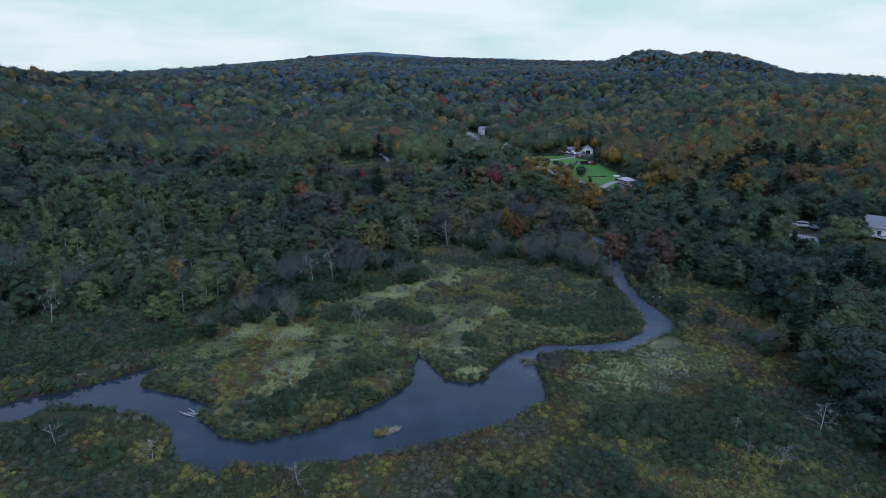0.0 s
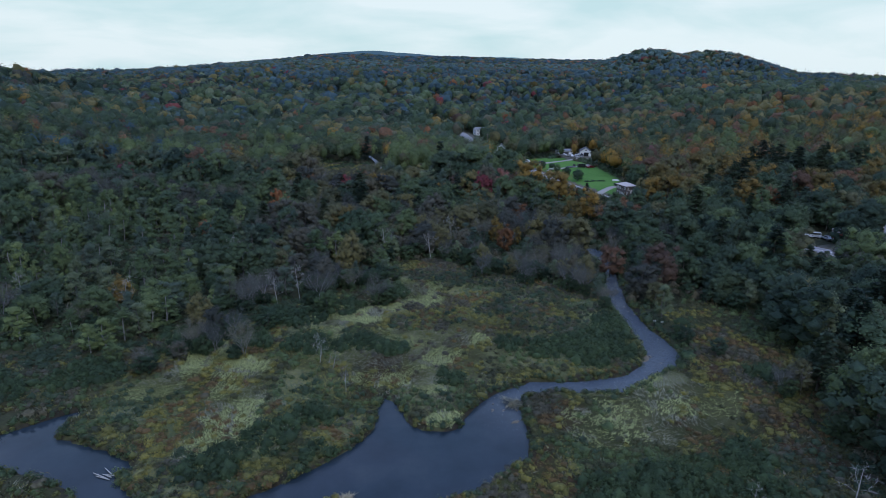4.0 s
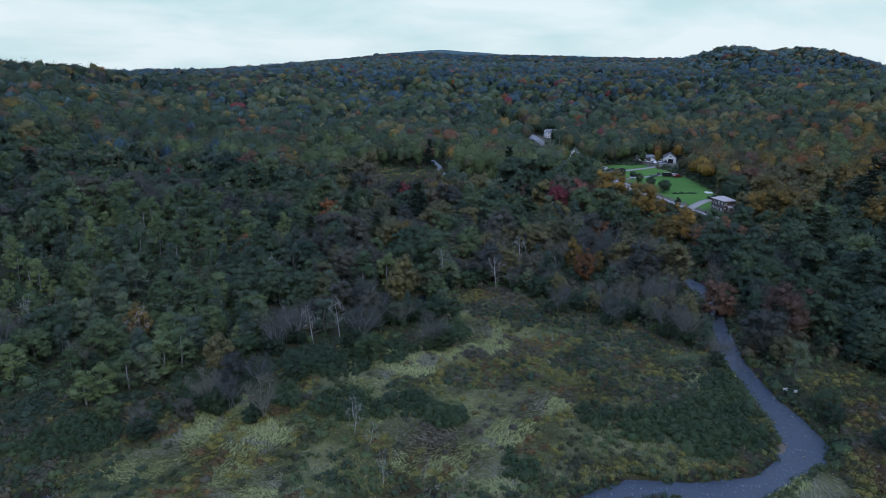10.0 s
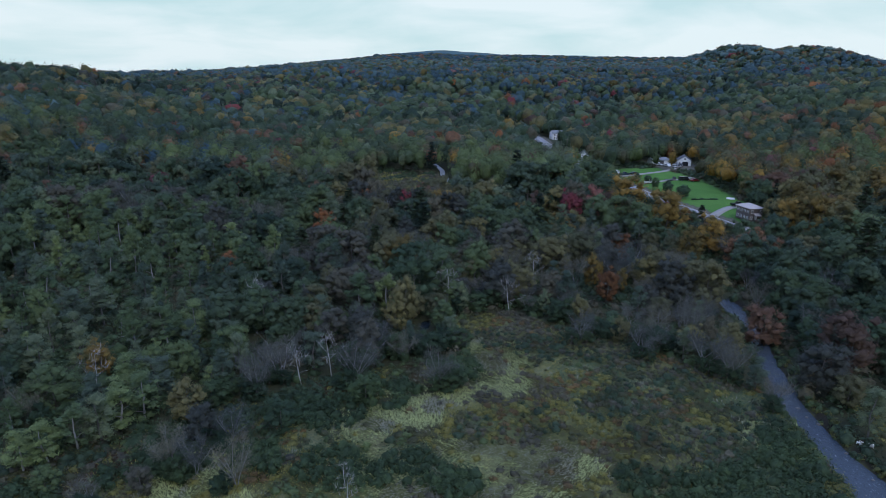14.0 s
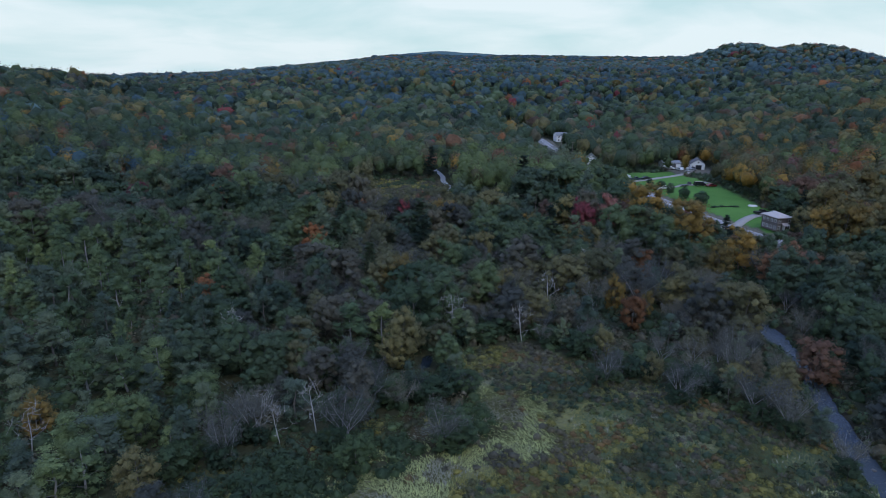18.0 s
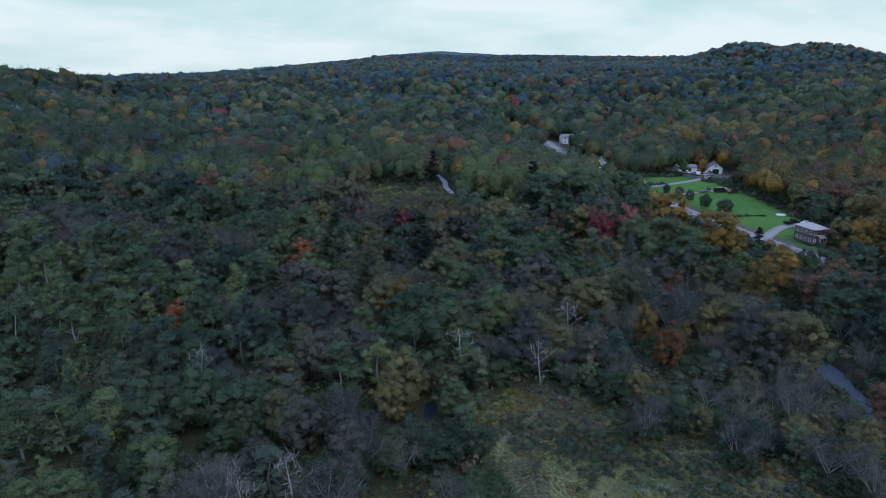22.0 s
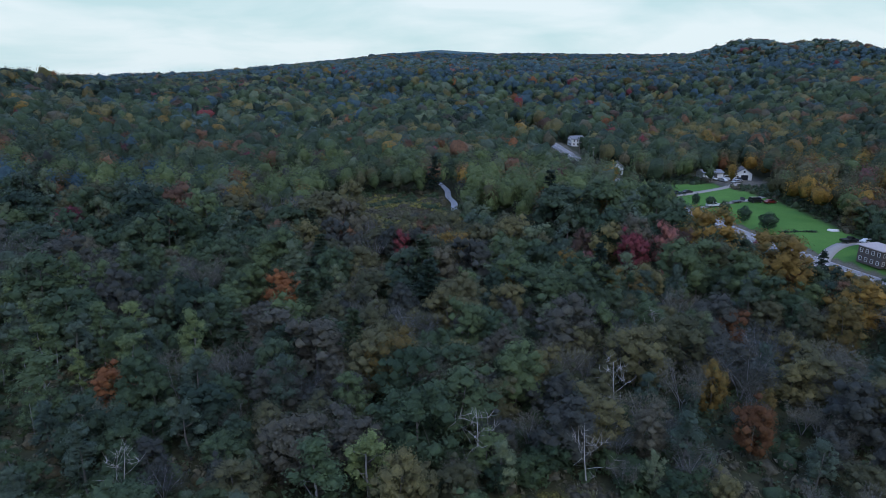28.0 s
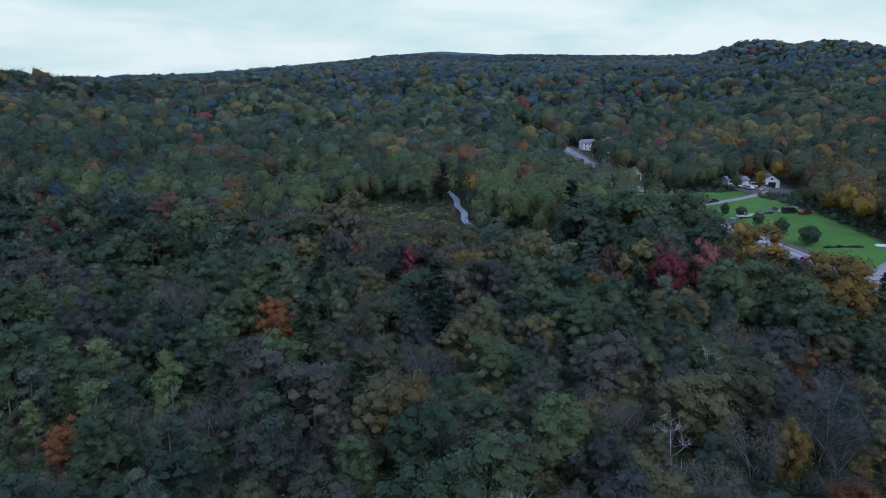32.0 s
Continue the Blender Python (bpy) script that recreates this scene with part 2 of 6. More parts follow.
def base_height(x, y):
    """The lie of the land without river and banks."""
    x, y = np.asarray(x, float), np.asarray(y, float)
    h = 0.75 + 0.35 * (vnoise(x, y, 9, 1) - 0.5) + 2.6 * smooth((y - 185) / 130) + 1.6 * smooth((x - 58) / 45) * smooth((y - 60) / 120)
    crest = np.minimum(y, 2250)
    side = smooth((x + 930) / 740) * (1 - 0.34 * smooth((x - 700) / 700))
    rise = side * 0.045 * np.maximum(crest - 470, 0) * smooth((y - 430) / 300) * (1 - 0.9 * smooth((y - 2300) / 1200))
    foot = -95 - 0.12 * (y - 200)
    left = smooth((foot - x) / 260) * (31 + 5 * smooth((-x - 290) / 150)) * (1 - 0.60 * smooth((y - 470) / 420)) * (1 - smooth((y - 1080) / 500))
    right = smooth((x - 118 + 0.10 * (y - 250)) / 330) * 31 * smooth((y + 100) / 200) * (1 - 0.75 * smooth((y - 900) / 500))
    hills = np.log(np.exp(left / 6) + np.exp(rise / 6) + np.exp(right / 6) - 2) * 6
    peaks = 34 * np.exp(-((x - 548) / 76) ** 2 - ((y - 1430) / 230) ** 2) + 38 * np.exp(-((x - 706) / 72) ** 2 - ((y - 1430) / 230) ** 2)
    peaks = peaks + 15 * np.exp(-((x - 625) / 200) ** 2 - ((y - 1430) / 230) ** 2)
    h = h + hills + peaks - 7 * smooth((-x - 560) / 400) * smooth((y - 1300) / 500) - 0.035 * np.maximum(y - 2350, 0)
    h = h + 7 * (vnoise(x, y, 130, 3) - 0.5) * smooth((y - 420) / 400)
    folds = 22 * (vnoise(x * 0.5, y, 190, 6) - 0.5) + 10 * (vnoise(x * 0.8, y, 90, 15) - 0.5)
    h = h + folds * smooth((y - 540) / 330) * (1 - smooth((y - 1080) / 260)) * (1 - 0.85 * smooth((-x - 150) / 200))
    h = h + 9 * (vnoise(x, y, 75, 16) - 0.5) * smooth((foot - 40 - x) / 120) * (1 - smooth((y - 560) / 200))
    return h


def height(x, y):
    h = base_height(x, y)
    sd = inside_distance(x, y, RIVER)
    h = np.where(sd < 0, np.maximum(-1.4, -0.05 + 0.45 * sd), np.minimum(h, 0.02 + 1.3 * sd))
    pd = inside_distance(x, y, POND)
    h = np.where(pd < 0, -0.6, np.minimum(h, 0.05 + 0.4 * pd))
    st = line_distance(x, y, STREAM)
    bed = stream_level(y) - 0.5
    h = np.where(st < 9, np.minimum(h, bed + np.maximum(st - 2.2, 0) * 0.45 + 0.2 * (st > 2.2)), h)
    rd = line_distance(x, y, ROAD)
    h = np.where(rd < 16, h + (road_level(x, y) - h) * smooth((16 - rd) / 10), h)
    return h


def stream_level(y):
    return 2.3 * smooth((np.asarray(y, float) - 186) / 200)


def road_level(x, y):
    return base_height(0 * np.asarray(x) + 72, y)


def cover(x, y):
    """What grows at a place: 0 forest, 1 marsh meadow, 2 open shrub land, 3 lawn, 4 water, 5 road."""
    x, y = np.asarray(x, float), np.asarray(y, float)
    c = np.zeros(x.shape, int)
    wob = 5 * (vnoise(x, y, 11, 5) - 0.5)
    c[inside_distance(x, y, OPEN_RIGHT) + wob < 0] = 2
    c[(inside_distance(x, y, FAR_BRUSH) + wob < 0) | (inside_distance(x, y, HEATH) + wob < 0)] = 2
    c[inside_distance(x, y, LOW_LEFT) + wob < 0] = 2
    c[inside_distance(x, y, MEADOW) + 0.6 * wob < 0] = 1
    c[(inside_distance(x, y, LAWN) < 0) | (inside_distance(x, y, VERGE) < 0)] = 3
    c[(line_distance(x, y, ROAD) < 6.5) | (inside_distance(x, y, YARD) < 0)] = 5
    c[(inside_distance(x, y, RIVER) < 0.3) | (line_distance(x, y, STREAM) < np.where(y > 285, 2.5, 3.0)) | (inside_distance(x, y, POND) < 1)] = 4
    return c


# ---- mesh helpers ----
def fast_mesh(name, v, faces):
    """A mesh from arrays of vertices and of faces that all have the same number of corners."""
    v, faces = np.asarray(v, np.float32), np.asarray(faces, np.int32)
    me = bpy.data.meshes.new(name)
    me.vertices.add(len(v))
    me.vertices.foreach_set("co", v.ravel())
    me.loops.add(faces.size)
    me.loops.foreach_set("vertex_index", faces.ravel())
    me.polygons.add(len(faces))
    me.polygons.foreach_set("loop_start", np.arange(len(faces), dtype=np.int32) * faces.shape[1])
    me.update(calc_edges=True)
    me.validate()
    return me


def rounded_shading(me, n):
    """Shades leaf clumps as the soft mass that they make up: one normal a vertex."""
    me.polygons.foreach_set("use_smooth", np.ones(len(me.polygons), bool))
    n = np.asarray(n, float)
    n = n / (np.linalg.norm(n, axis=1, keepdims=True) + 1e-9)
    me.normals_split_custom_set_from_vertices(n.tolist())
    return me


def part(name, bm, material, parent, label=""):
    """Links a bmesh (or a mesh) as one mesh object under a thing."""
    if isinstance(bm, bmesh.types.BMesh):
        me = bpy.data.meshes.new(name)
        bm.to_mesh(me)
        bm.free()
    else:
        me = bm
    if material and not me.materials:
        me.materials.append(material)
    ob = new(name, me)
    ob.parent = parent
    if label:
        ob["label"] = label
    return ob


def cards(c, nrm, size, rng, stretch=1.5):
    """Leaf clumps: small rhombs at the centres c that face about nrm."""
    k = len(c)
    a = rng.normal(size=(k, 3))
    a -= (a * nrm).sum(1, keepdims=True) * nrm * 0.75
    a /= np.linalg.norm(a, axis=1, keepdims=True) + 1e-9
    b = np.cross(nrm, a)
    b /= np.linalg.norm(b, axis=1, keepdims=True) + 1e-9
    s = np.reshape(size, (-1, 1)) * np.ones((k, 1))
    lift = nrm * s * 0.18
    v = np.stack([c + a * s * stretch * 0.5, c + b * s * 0.5 + lift, c - a * s * stretch * 0.5, c - b * s * 0.5 + lift], 1).reshape(-1, 3)
    return v, np.arange(4 * k).reshape(-1, 4)


def sprays(c, nrm, size, rng):
    """Leaf sprays: single slender triangles at the centres c that face about nrm."""
    k = len(c)
    a = rng.normal(size=(k, 3))
    a -= (a * nrm).sum(1, keepdims=True) * nrm * 0.85
    a /= np.linalg.norm(a, axis=1, keepdims=True) + 1e-9
    b = np.cross(nrm, a)
    s = np.reshape(size, (-1, 1)) * np.ones((k, 1))
    v = np.stack([c + a * s * 0.75, c - a * s * 0.45 + b * s * 0.48, c - a * s * 0.45 - b * s * 0.48], 1).reshape(-1, 3)
    return v, np.arange(3 * k).reshape(-1, 3)


def unit(rng, k):
    v = rng.normal(size=(k, 3))
    return v / np.linalg.norm(v, axis=1, keepdims=True)


def limb_tris(p, q, r0, r1, sides=4):
    """A tapered limb from p to q as triangles."""
    p, q = np.asarray(p, float), np.asarray(q, float)
    d = (q - p) / (np.linalg.norm(q - p) + 1e-9)
    a = np.cross(d, (0.3, 0.9, 0.2) if abs(d[2]) > 0.8 else (0, 0, 1.0))
    a /= np.linalg.norm(a)
    b = np.cross(d, a)
    th = np.arange(sides) * 2 * np.pi / sides
    ring = np.cos(th)[:, None] * a + np.sin(th)[:, None] * b
    v = np.concatenate([p + ring * r0, q + ring * r1])
    f = []
    for k in range(sides):
        m = (k + 1) % sides
        f += [(k, m, sides + m), (k, sides + m, sides + k)]
    return v, np.array(f)


class Pile:
    """Gathers vertices and faces of many pieces into one mesh."""

    def __init__(self):
        self.v, self.f, self.n = [], [], 0

    def add(self, v, f):
        self.v.append(v)
        self.f.append(np.asarray(f) + self.n)
        self.n += len(v)

    def tie(self):
        """Joins each limb at its foot to the nearest point of the limbs before it."""
        done = self.v[0]
        for k in range(1, len(self.v)):
            start = len(done)
            near = int(((done - self.v[k][0]) ** 2).sum(1).argmin())
            self.f.append(np.array([(start, start + 1, near)]))
            done = np.concatenate([done, self.v[k]])
        return self

    def mesh(self, name):
        return fast_mesh(name, np.concatenate(self.v), np.concatenate(self.f))


# ---- tree meshes ----
def branching(rng, tall, spread, levels, trunk_r, lean=0.06, start=0.35):
    """Trunk and limbs; gives the mesh pile, the limb ends and the twig ends."""
    pile, ends, tips = Pile(), [], []
    top = np.array([rng.normal() * lean * tall, rng.normal() * lean * tall, tall])
    mid = top * 0.5 + rng.normal(size=3) * (0.02 * tall, 0.02 * tall, 0)
    pile.add(*limb_tris((0, 0, -0.3), mid, trunk_r, trunk_r * 0.65, 6))
    pile.add(*limb_tris(mid, top, trunk_r * 0.65, trunk_r * 0.16, 5))
    for k in range(levels):
        u = start + (0.96 - start) * (k + rng.rand()) / levels
        base = mid * (u / 0.5) if u < 0.5 else mid + (top - mid) * ((u - 0.5) / 0.5)
        th = k * 2.4 + rng.rand()
        reach = spread * (1.15 - 0.75 * u) * (0.7 + 0.5 * rng.rand())
        end = base + np.array([math.cos(th) * reach, math.sin(th) * reach, reach * (0.35 + 0.6 * rng.rand())])
        elbow = (base + end) / 2 + rng.normal(size=3) * 0.08 * reach
        r = trunk_r * 0.45 * (1.1 - u)
        pile.add(*limb_tris(base, elbow, r, r * 0.65, 4))
        pile.add(*limb_tris(elbow, end, r * 0.65, r * 0.22, 3))
        ends.append(end)
        for j in range(2):
            s = elbow + (end - elbow) * rng.rand()
            t = s + rng.normal(size=3) * reach * 0.28 + np.array([0, 0, reach * 0.22])
            pile.add(*limb_tris(s, t, r * 0.35, r * 0.10, 3))
            tips.append(t)
    ends.append(top)
    return pile, np.array(ends), np.array(tips)


def hearts(centres, radii, rng):
    """Closed, uneven inner masses of foliage, one in each lobe, added to block light."""
    octa = np.array([(1, 0, 0), (-1, 0, 0), (0, 1, 0), (0, -1, 0), (0, 0, 1), (0, 0, -1)], float)
    tri = np.array([(0, 2, 4), (2, 1, 4), (1, 3, 4), (3, 0, 4), (2, 0, 5), (1, 2, 5), (3, 1, 5), (0, 3, 5)])
    k = len(centres)
    v = centres[:, None] + octa[None] * np.reshape(radii, (-1, 1, 1)) * rng.uniform(0.7, 1.1, (k, 6, 1))
    return v.reshape(-1, 3), (tri[None] + 6 * np.arange(k)[:, None, None]).reshape(-1, 3)


def leafy(seed, tall, wide, count, size, fill=0.55, low=0.30, lobe=0.105, domes=36, taper=0.0):
    """A broad-leaved tree: the trunk mesh and the crown mesh, a dome of many uneven lobes."""
    rng = np.random.RandomState(seed)
    pile, ends, tips = branching(rng, tall * 0.86, wide * 0.5, 6, tall * 0.016, start=low)
    trunk = pile.tie().mesh("trunk")
    up = unit(rng, domes)
    up[:, 2] = np.where(up[:, 2] < -0.9, -up[:, 2], up[:, 2])
    lump = 0.94 + 0.17 * np.sin(3.1 * up[:, :1] + seed) + 0.14 * np.sin(4.3 * up[:, 1:2] + 2 * seed) + 0.10 * rng.normal(size=(domes, 1))
    narrow = 1 - taper * np.clip(up[:, 2:3], -0.3, 1)
    dome = up * lump * (wide * 0.36, wide * 0.36, tall * 0.40) * np.concatenate([narrow, narrow, np.ones_like(narrow)], 1) + (0, 0, tall * 0.49)
    lobes = np.concatenate([ends, dome])
    rad = wide * (lobe + 0.085 * rng.rand(len(lobes)))
    pick = rng.choice(len(lobes), count, p=rad**2 / (rad**2).sum())
    d = unit(rng, count)
    d[:, 2] = np.where(d[:, 2] < -0.3, -d[:, 2], d[:, 2])
    shell = fill + (1.15 - fill) * rng.rand(count, 1)
    c = lobes[pick] + d * rad[pick][:, None] * shell * (1, 1, 0.85)
    nrm = d * 0.8 + unit(rng, count) * 0.40 + (0, 0, 0.22)
    nrm /= np.linalg.norm(nrm, axis=1, keepdims=True)
    v, f = sprays(c, nrm, size * (0.55 + 0.9 * rng.rand(count)), rng)
    hv, hf = hearts(lobes, rad * 0.62, rng)
    heart = hv - np.repeat(lobes, 6, 0)
    inner = hv - (0, 0, tall * 0.22)
    heart = 0.6 * heart / np.linalg.norm(heart, axis=1, keepdims=True) + 0.8 * inner / (np.linalg.norm(inner, axis=1, keepdims=True) + 1e-9) + 0.35 * unit(rng, len(hv))
    whole = c - (0, 0, tall * 0.22)
    soft = 0.42 * d + 0.85 * whole / (np.linalg.norm(whole, axis=1, keepdims=True) + 1e-9) + 0.25 * nrm + (0, 0, 0.1)
    soft = np.concatenate([np.repeat(soft, 3, 0), heart])
    v, f = np.concatenate([v, hv]), np.concatenate([f, hf + len(v)])
    return trunk, rounded_shading(fast_mesh("crown", v, f), soft)


def twiggy(seed, tall, wide, count):
    """A tree almost bare of leaves: forked pale stems, a haze of fine twigs and a few last leaves."""
    rng = np.random.RandomState(seed)
    pile, ends = Pile(), []
    for k in range(3):
        th = k * 2.1 + rng.rand()
        fork = np.array([math.cos(th) * wide * 0.08, math.sin(th) * wide * 0.08, tall * (0.16 + 0.1 * rng.rand())])
        pile.add(*limb_tris((0.06 * math.cos(th), 0.06 * math.sin(th), -0.3), fork, tall * 0.0085, tall * 0.0065, 5))
        for j in range(3):
            ph = th + (j - 1) * 0.9 + 0.4 * rng.normal()
            reach = wide * (0.20 + 0.26 * rng.rand())
            elbow = fork + np.array([math.cos(ph) * reach * 0.5, math.sin(ph) * reach * 0.5, tall * (0.20 + 0.08 * rng.rand())])
            end = elbow + np.array([math.cos(ph) * reach * 0.5, math.sin(ph) * reach * 0.5, tall * (0.16 + 0.16 * rng.rand())])
            pile.add(*limb_tris(fork, elbow, tall * 0.006, tall * 0.0042, 4))
            pile.add(*limb_tris(elbow, end, tall * 0.0042, tall * 0.0016, 3))
            ends += [end, (elbow + end) / 2, elbow]
            for m in range(3):
                s = fork + (end - fork) * (0.45 + 0.5 * rng.rand())
                tip = s + rng.normal(size=3) * wide * 0.11 + (0, 0, tall * 0.06)
                pile.add(*limb_tris(s, tip, tall * 0.0026, tall * 0.0010, 3))
                ends.append(tip)
    trunk = pile.tie().mesh("trunk")
    lobes = np.array(ends)
    rad = wide * (0.10 + 0.11 * rng.rand(len(lobes)))
    pick = rng.choice(len(lobes), count, p=rad**2 / (rad**2).sum())
    d = unit(rng, count)
    root = lobes[pick] + d * rad[pick][:, None] * (0.2 + 0.7 * rng.rand(count, 1))
    go = d * 0.7 + unit(rng, count) * 0.35 + (0, 0, 0.4)
    long = 0.40 + 0.55 * rng.rand(count, 1)
    side = np.cross(go, unit(rng, count))
    side /= np.linalg.norm(side, axis=1, keepdims=True)
    thick = 0.014 + 0.024 * rng.rand(count, 1)
    v = np.stack([root - side * thick, root + side * thick, root + go * long], 1).reshape(-1, 3)
    k = count // 4
    cv, cf = sprays(root[:k] + go[:k] * 0.4, d[:k], 0.14 + 0.16 * rng.rand(k), rng)
    f = np.concatenate([np.arange(3 * count).reshape(-1, 3), cf + 3 * count])
    return trunk, fast_mesh("crown", np.concatenate([v, cv]), f)


def coniferous(seed, tall, wide, tiers, count):
    rng = np.random.RandomState(seed)
    pile = Pile()
    pile.add(*limb_tris((0, 0, -0.3), (0, 0, tall), tall * 0.017, tall * 0.003, 6))
    cs, ns = [], []
    for k in range(tiers):
        u = 0.16 + 0.82 * k / tiers
        reach = wide * 0.5 * (1 - u) ** 0.75 * (0.8 + 0.35 * rng.rand()) + 0.25
        for j in range(6):
            th = rng.rand() * 6.28
            z = tall * u + rng.normal() * 0.15
            end = np.array([math.cos(th) * reach, math.sin(th) * reach, z + reach * 0.12])
            pile.add(*limb_tris((0, 0, z), end, tall * 0.004, 0.015, 3))
            m = max(4, count // (tiers * 6))
            s = rng.rand(m, 1) ** 0.6
            cs.append(np.array([0, 0, z]) * (1 - s) + end * s + rng.normal(size=(m, 3)) * reach * (0.13, 0.13, 0.05))
            ns.append(np.tile((0.0, 0, 1.0), (m, 1)) + unit(rng, m) * 0.5)
    c, n = np.concatenate(cs), np.concatenate(ns)
    n /= np.linalg.norm(n, axis=1, keepdims=True)
    v, f = cards(c, n, 0.36 + 0.30 * rng.rand(len(c)), rng, 1.9)
    return pile.tie().mesh("trunk"), fast_mesh("crown", v, f)


def bare(seed, tall, wide):
    """A dead tree: pale trunk and broken limbs, no leaves."""
    rng = np.random.RandomState(seed)
    pile, ends, tips = branching(rng, tall, wide * 0.6, 8, tall * 0.013, 0.09, 0.25)
    for t in np.concatenate([ends, tips]):
        for k in range(3):
            pile.add(*limb_tris(t, t + rng.normal(size=3) * wide * 0.13 + (0, 0, wide * 0.07), 0.026, 0.008, 3))
    return pile.tie().mesh("trunk"), None


def rounded(seed, tall, wide, count, size):
    """A small clipped-looking tree with one dense round crown."""
    rng = np.random.RandomState(seed)
    pile, _, _ = branching(rng, tall * 0.8, wide * 0.35, 5, tall * 0.02, 0.02, 0.25)
    d = unit(rng, count)
    lump = 1 + 0.16 * np.sin(5 * d[:, :1] + seed) * np.sin(4 * d[:, 1:2]) + 0.12 * np.sin(7 * d[:, 2:])
    c = np.array([0, 0, tall * 0.56]) + d * lump * (wide * 0.5, wide * 0.5, tall * 0.44) * rng.uniform(0.8, 1.02, (count, 1))
    n = d + 0.3 * unit(rng, count)
    n /= np.linalg.norm(n, axis=1, keepdims=True)
    v, f = sprays(c, n, size * (0.6 + 0.8 * rng.rand(count)), rng)
    return pile.tie().mesh("trunk"), rounded_shading(fast_mesh("crown", v, f), np.repeat(d + 0.3 * n, 3, 0))


PROTO = {
    "broad": [leafy(s, 10, 7.8, 5600, 0.185, 0.45, 0.16, 0.125, 64) for s in (1, 2, 3, 4, 5, 6, 7)],
    "broad_mid": [leafy(s, 10, 7.8, 3800, 0.225, 0.45, 0.16, 0.125, 54) for s in (1, 2, 3, 4, 5, 6)],
    "tall": [leafy(s, 10, 4.6, 3600, 0.175, 0.4, 0.12, 0.145, 34, 0.45) for s in (11, 12, 13, 14, 15)],
    "broad_far": [leafy(s, 10, 7.8, 2600, 0.27, 0.5, 0.18, 0.125, 50) for s in (1, 2, 3, 4, 5)],
    "tall_far": [leafy(s, 10, 4.8, 1400, 0.26, 0.4, 0.12, 0.145, 30, 0.45) for s in (11, 12, 13)],
    "bushy": [leafy(s, 5, 5.0, 2600, 0.17, 0.5, 0.12) for s in (21, 22, 23)],
    "round": [rounded(s, 10, 8.0, 2600, 0.42) for s in (24, 25, 26)],
    "twiggy": [twiggy(s, 9.5, 7.4, 2300) for s in (31, 32, 33, 34, 35)],
    "twiggy_far": [twiggy(s, 10, 7.0, 700) for s in (31, 32, 33)],
    "pine": [coniferous(s, 14, 6.5, 15, 1100) for s in (41, 42, 43)],
    "snag": [bare(s, 8, 4.5) for s in (51, 52, 53, 54)],
}
for name, some in PROTO.items():
    for trunk, crown in some:
        trunk.materials.append(MAT["bark"])
        if crown:
            crown.materials.append(MAT["green"])


def set_material(ob, material):
    ob.material_slots[0].link = "OBJECT"
    ob.material_slots[0].material = material


KINDS = {
    # name: shape, leaf, bark, label, category, group
    "green_maple": ("broad", "green", "bark", "dull green broad-leaved tree on the valley floor", "tree", "green trees"),
    "dark_maple": ("broad", "deep", "dark_bark", "dark green broad-leaved tree with dense crown", "tree", "dark green trees"),
    "olive_ash": ("broad", "olive", "bark", "olive green tree turning towards autumn brown", "tree", "olive trees"),
    "sage_willow": ("tall", "sage", "bark", "pale grey-green slender willow at the marsh edge", "tree", "slender willows"),
    "young_birch": ("tall", "bright", "grey_bark", "slender yellow-green birch with a pale trunk", "tree", "young birches"),
    "yellow_maple": ("broad", "yellow", "bark", "golden yellow maple in autumn leaf", "tree", "yellow maples"),
    "orange_maple": ("broad", "orange", "bark", "bright orange maple in autumn leaf", "tree", "orange maples"),
    "rusty_oak": ("broad", "rust", "bark", "rusty brown tree losing its leaves", "tree", "rusty trees"),
    "red_maple": ("broad", "red", "bark", "crimson red maple in autumn leaf", "tree", "red maples"),
    "salmon_maple": ("broad", "salmon", "bark", "salmon pink maple in autumn leaf", "tree", "red maples"),
    "mauve_tree": ("broad", "mauve", "bark", "purplish brown half-bare tree", "tree", "half-bare trees"),
    "bare_alder": ("twiggy", "twig", "grey_bark", "nearly leafless grey alder with fine twigs", "tree", "leafless alders"),
    "white_pine": ("pine", "needle", "dark_bark", "dark green pine with tiered boughs", "pine tree", "pines"),
    "dead_tree": ("snag", None, "white_bark", "dead bleached tree with bare broken limbs", "dead tree", "dead trees"),
    "willow_shrub": ("bushy", "willow", "bark", "low blue-green willow shrub in the marsh", "shrub", "willow shrubs"),
    "lawn_tree": ("round", "deep", "bark", "small round dark tree on the mown lawn", "tree", "lawn trees"),
}


def plant(kind, x, y, size=1.0, wide=1.0, turn=0.0, z=None, v=None):
    shape, leaf, bark, label, category, group = KINDS[kind]
    reach = "_far" if y > 250 else "_mid" if y < 138 or abs(x - 5) > 88 else ""
    some = PROTO.get(shape + reach, PROTO[shape])
    trunk, crown = some[(v if v is not None else int(abs(x * 7.3 + y * 3.1))) % len(some)]
    root = new(kind)
    root.empty_display_size = 0.5
    z = float(height(np.array([x]), np.array([y]))[0]) if z is None else z
    root.matrix_basis = pose(x, y, z - 0.05, 0, 0, turn) @ Matrix.Diagonal((size * wide, size * wide, size, 1))
    tagged(root, label, category, group)
    a = new("trunk", trunk)
    a.parent = root
    set_material(a, MAT[bark])
    if crown:
        b = new("crown", crown)
        b.parent = root
        set_material(b, MAT[leaf])
    return root


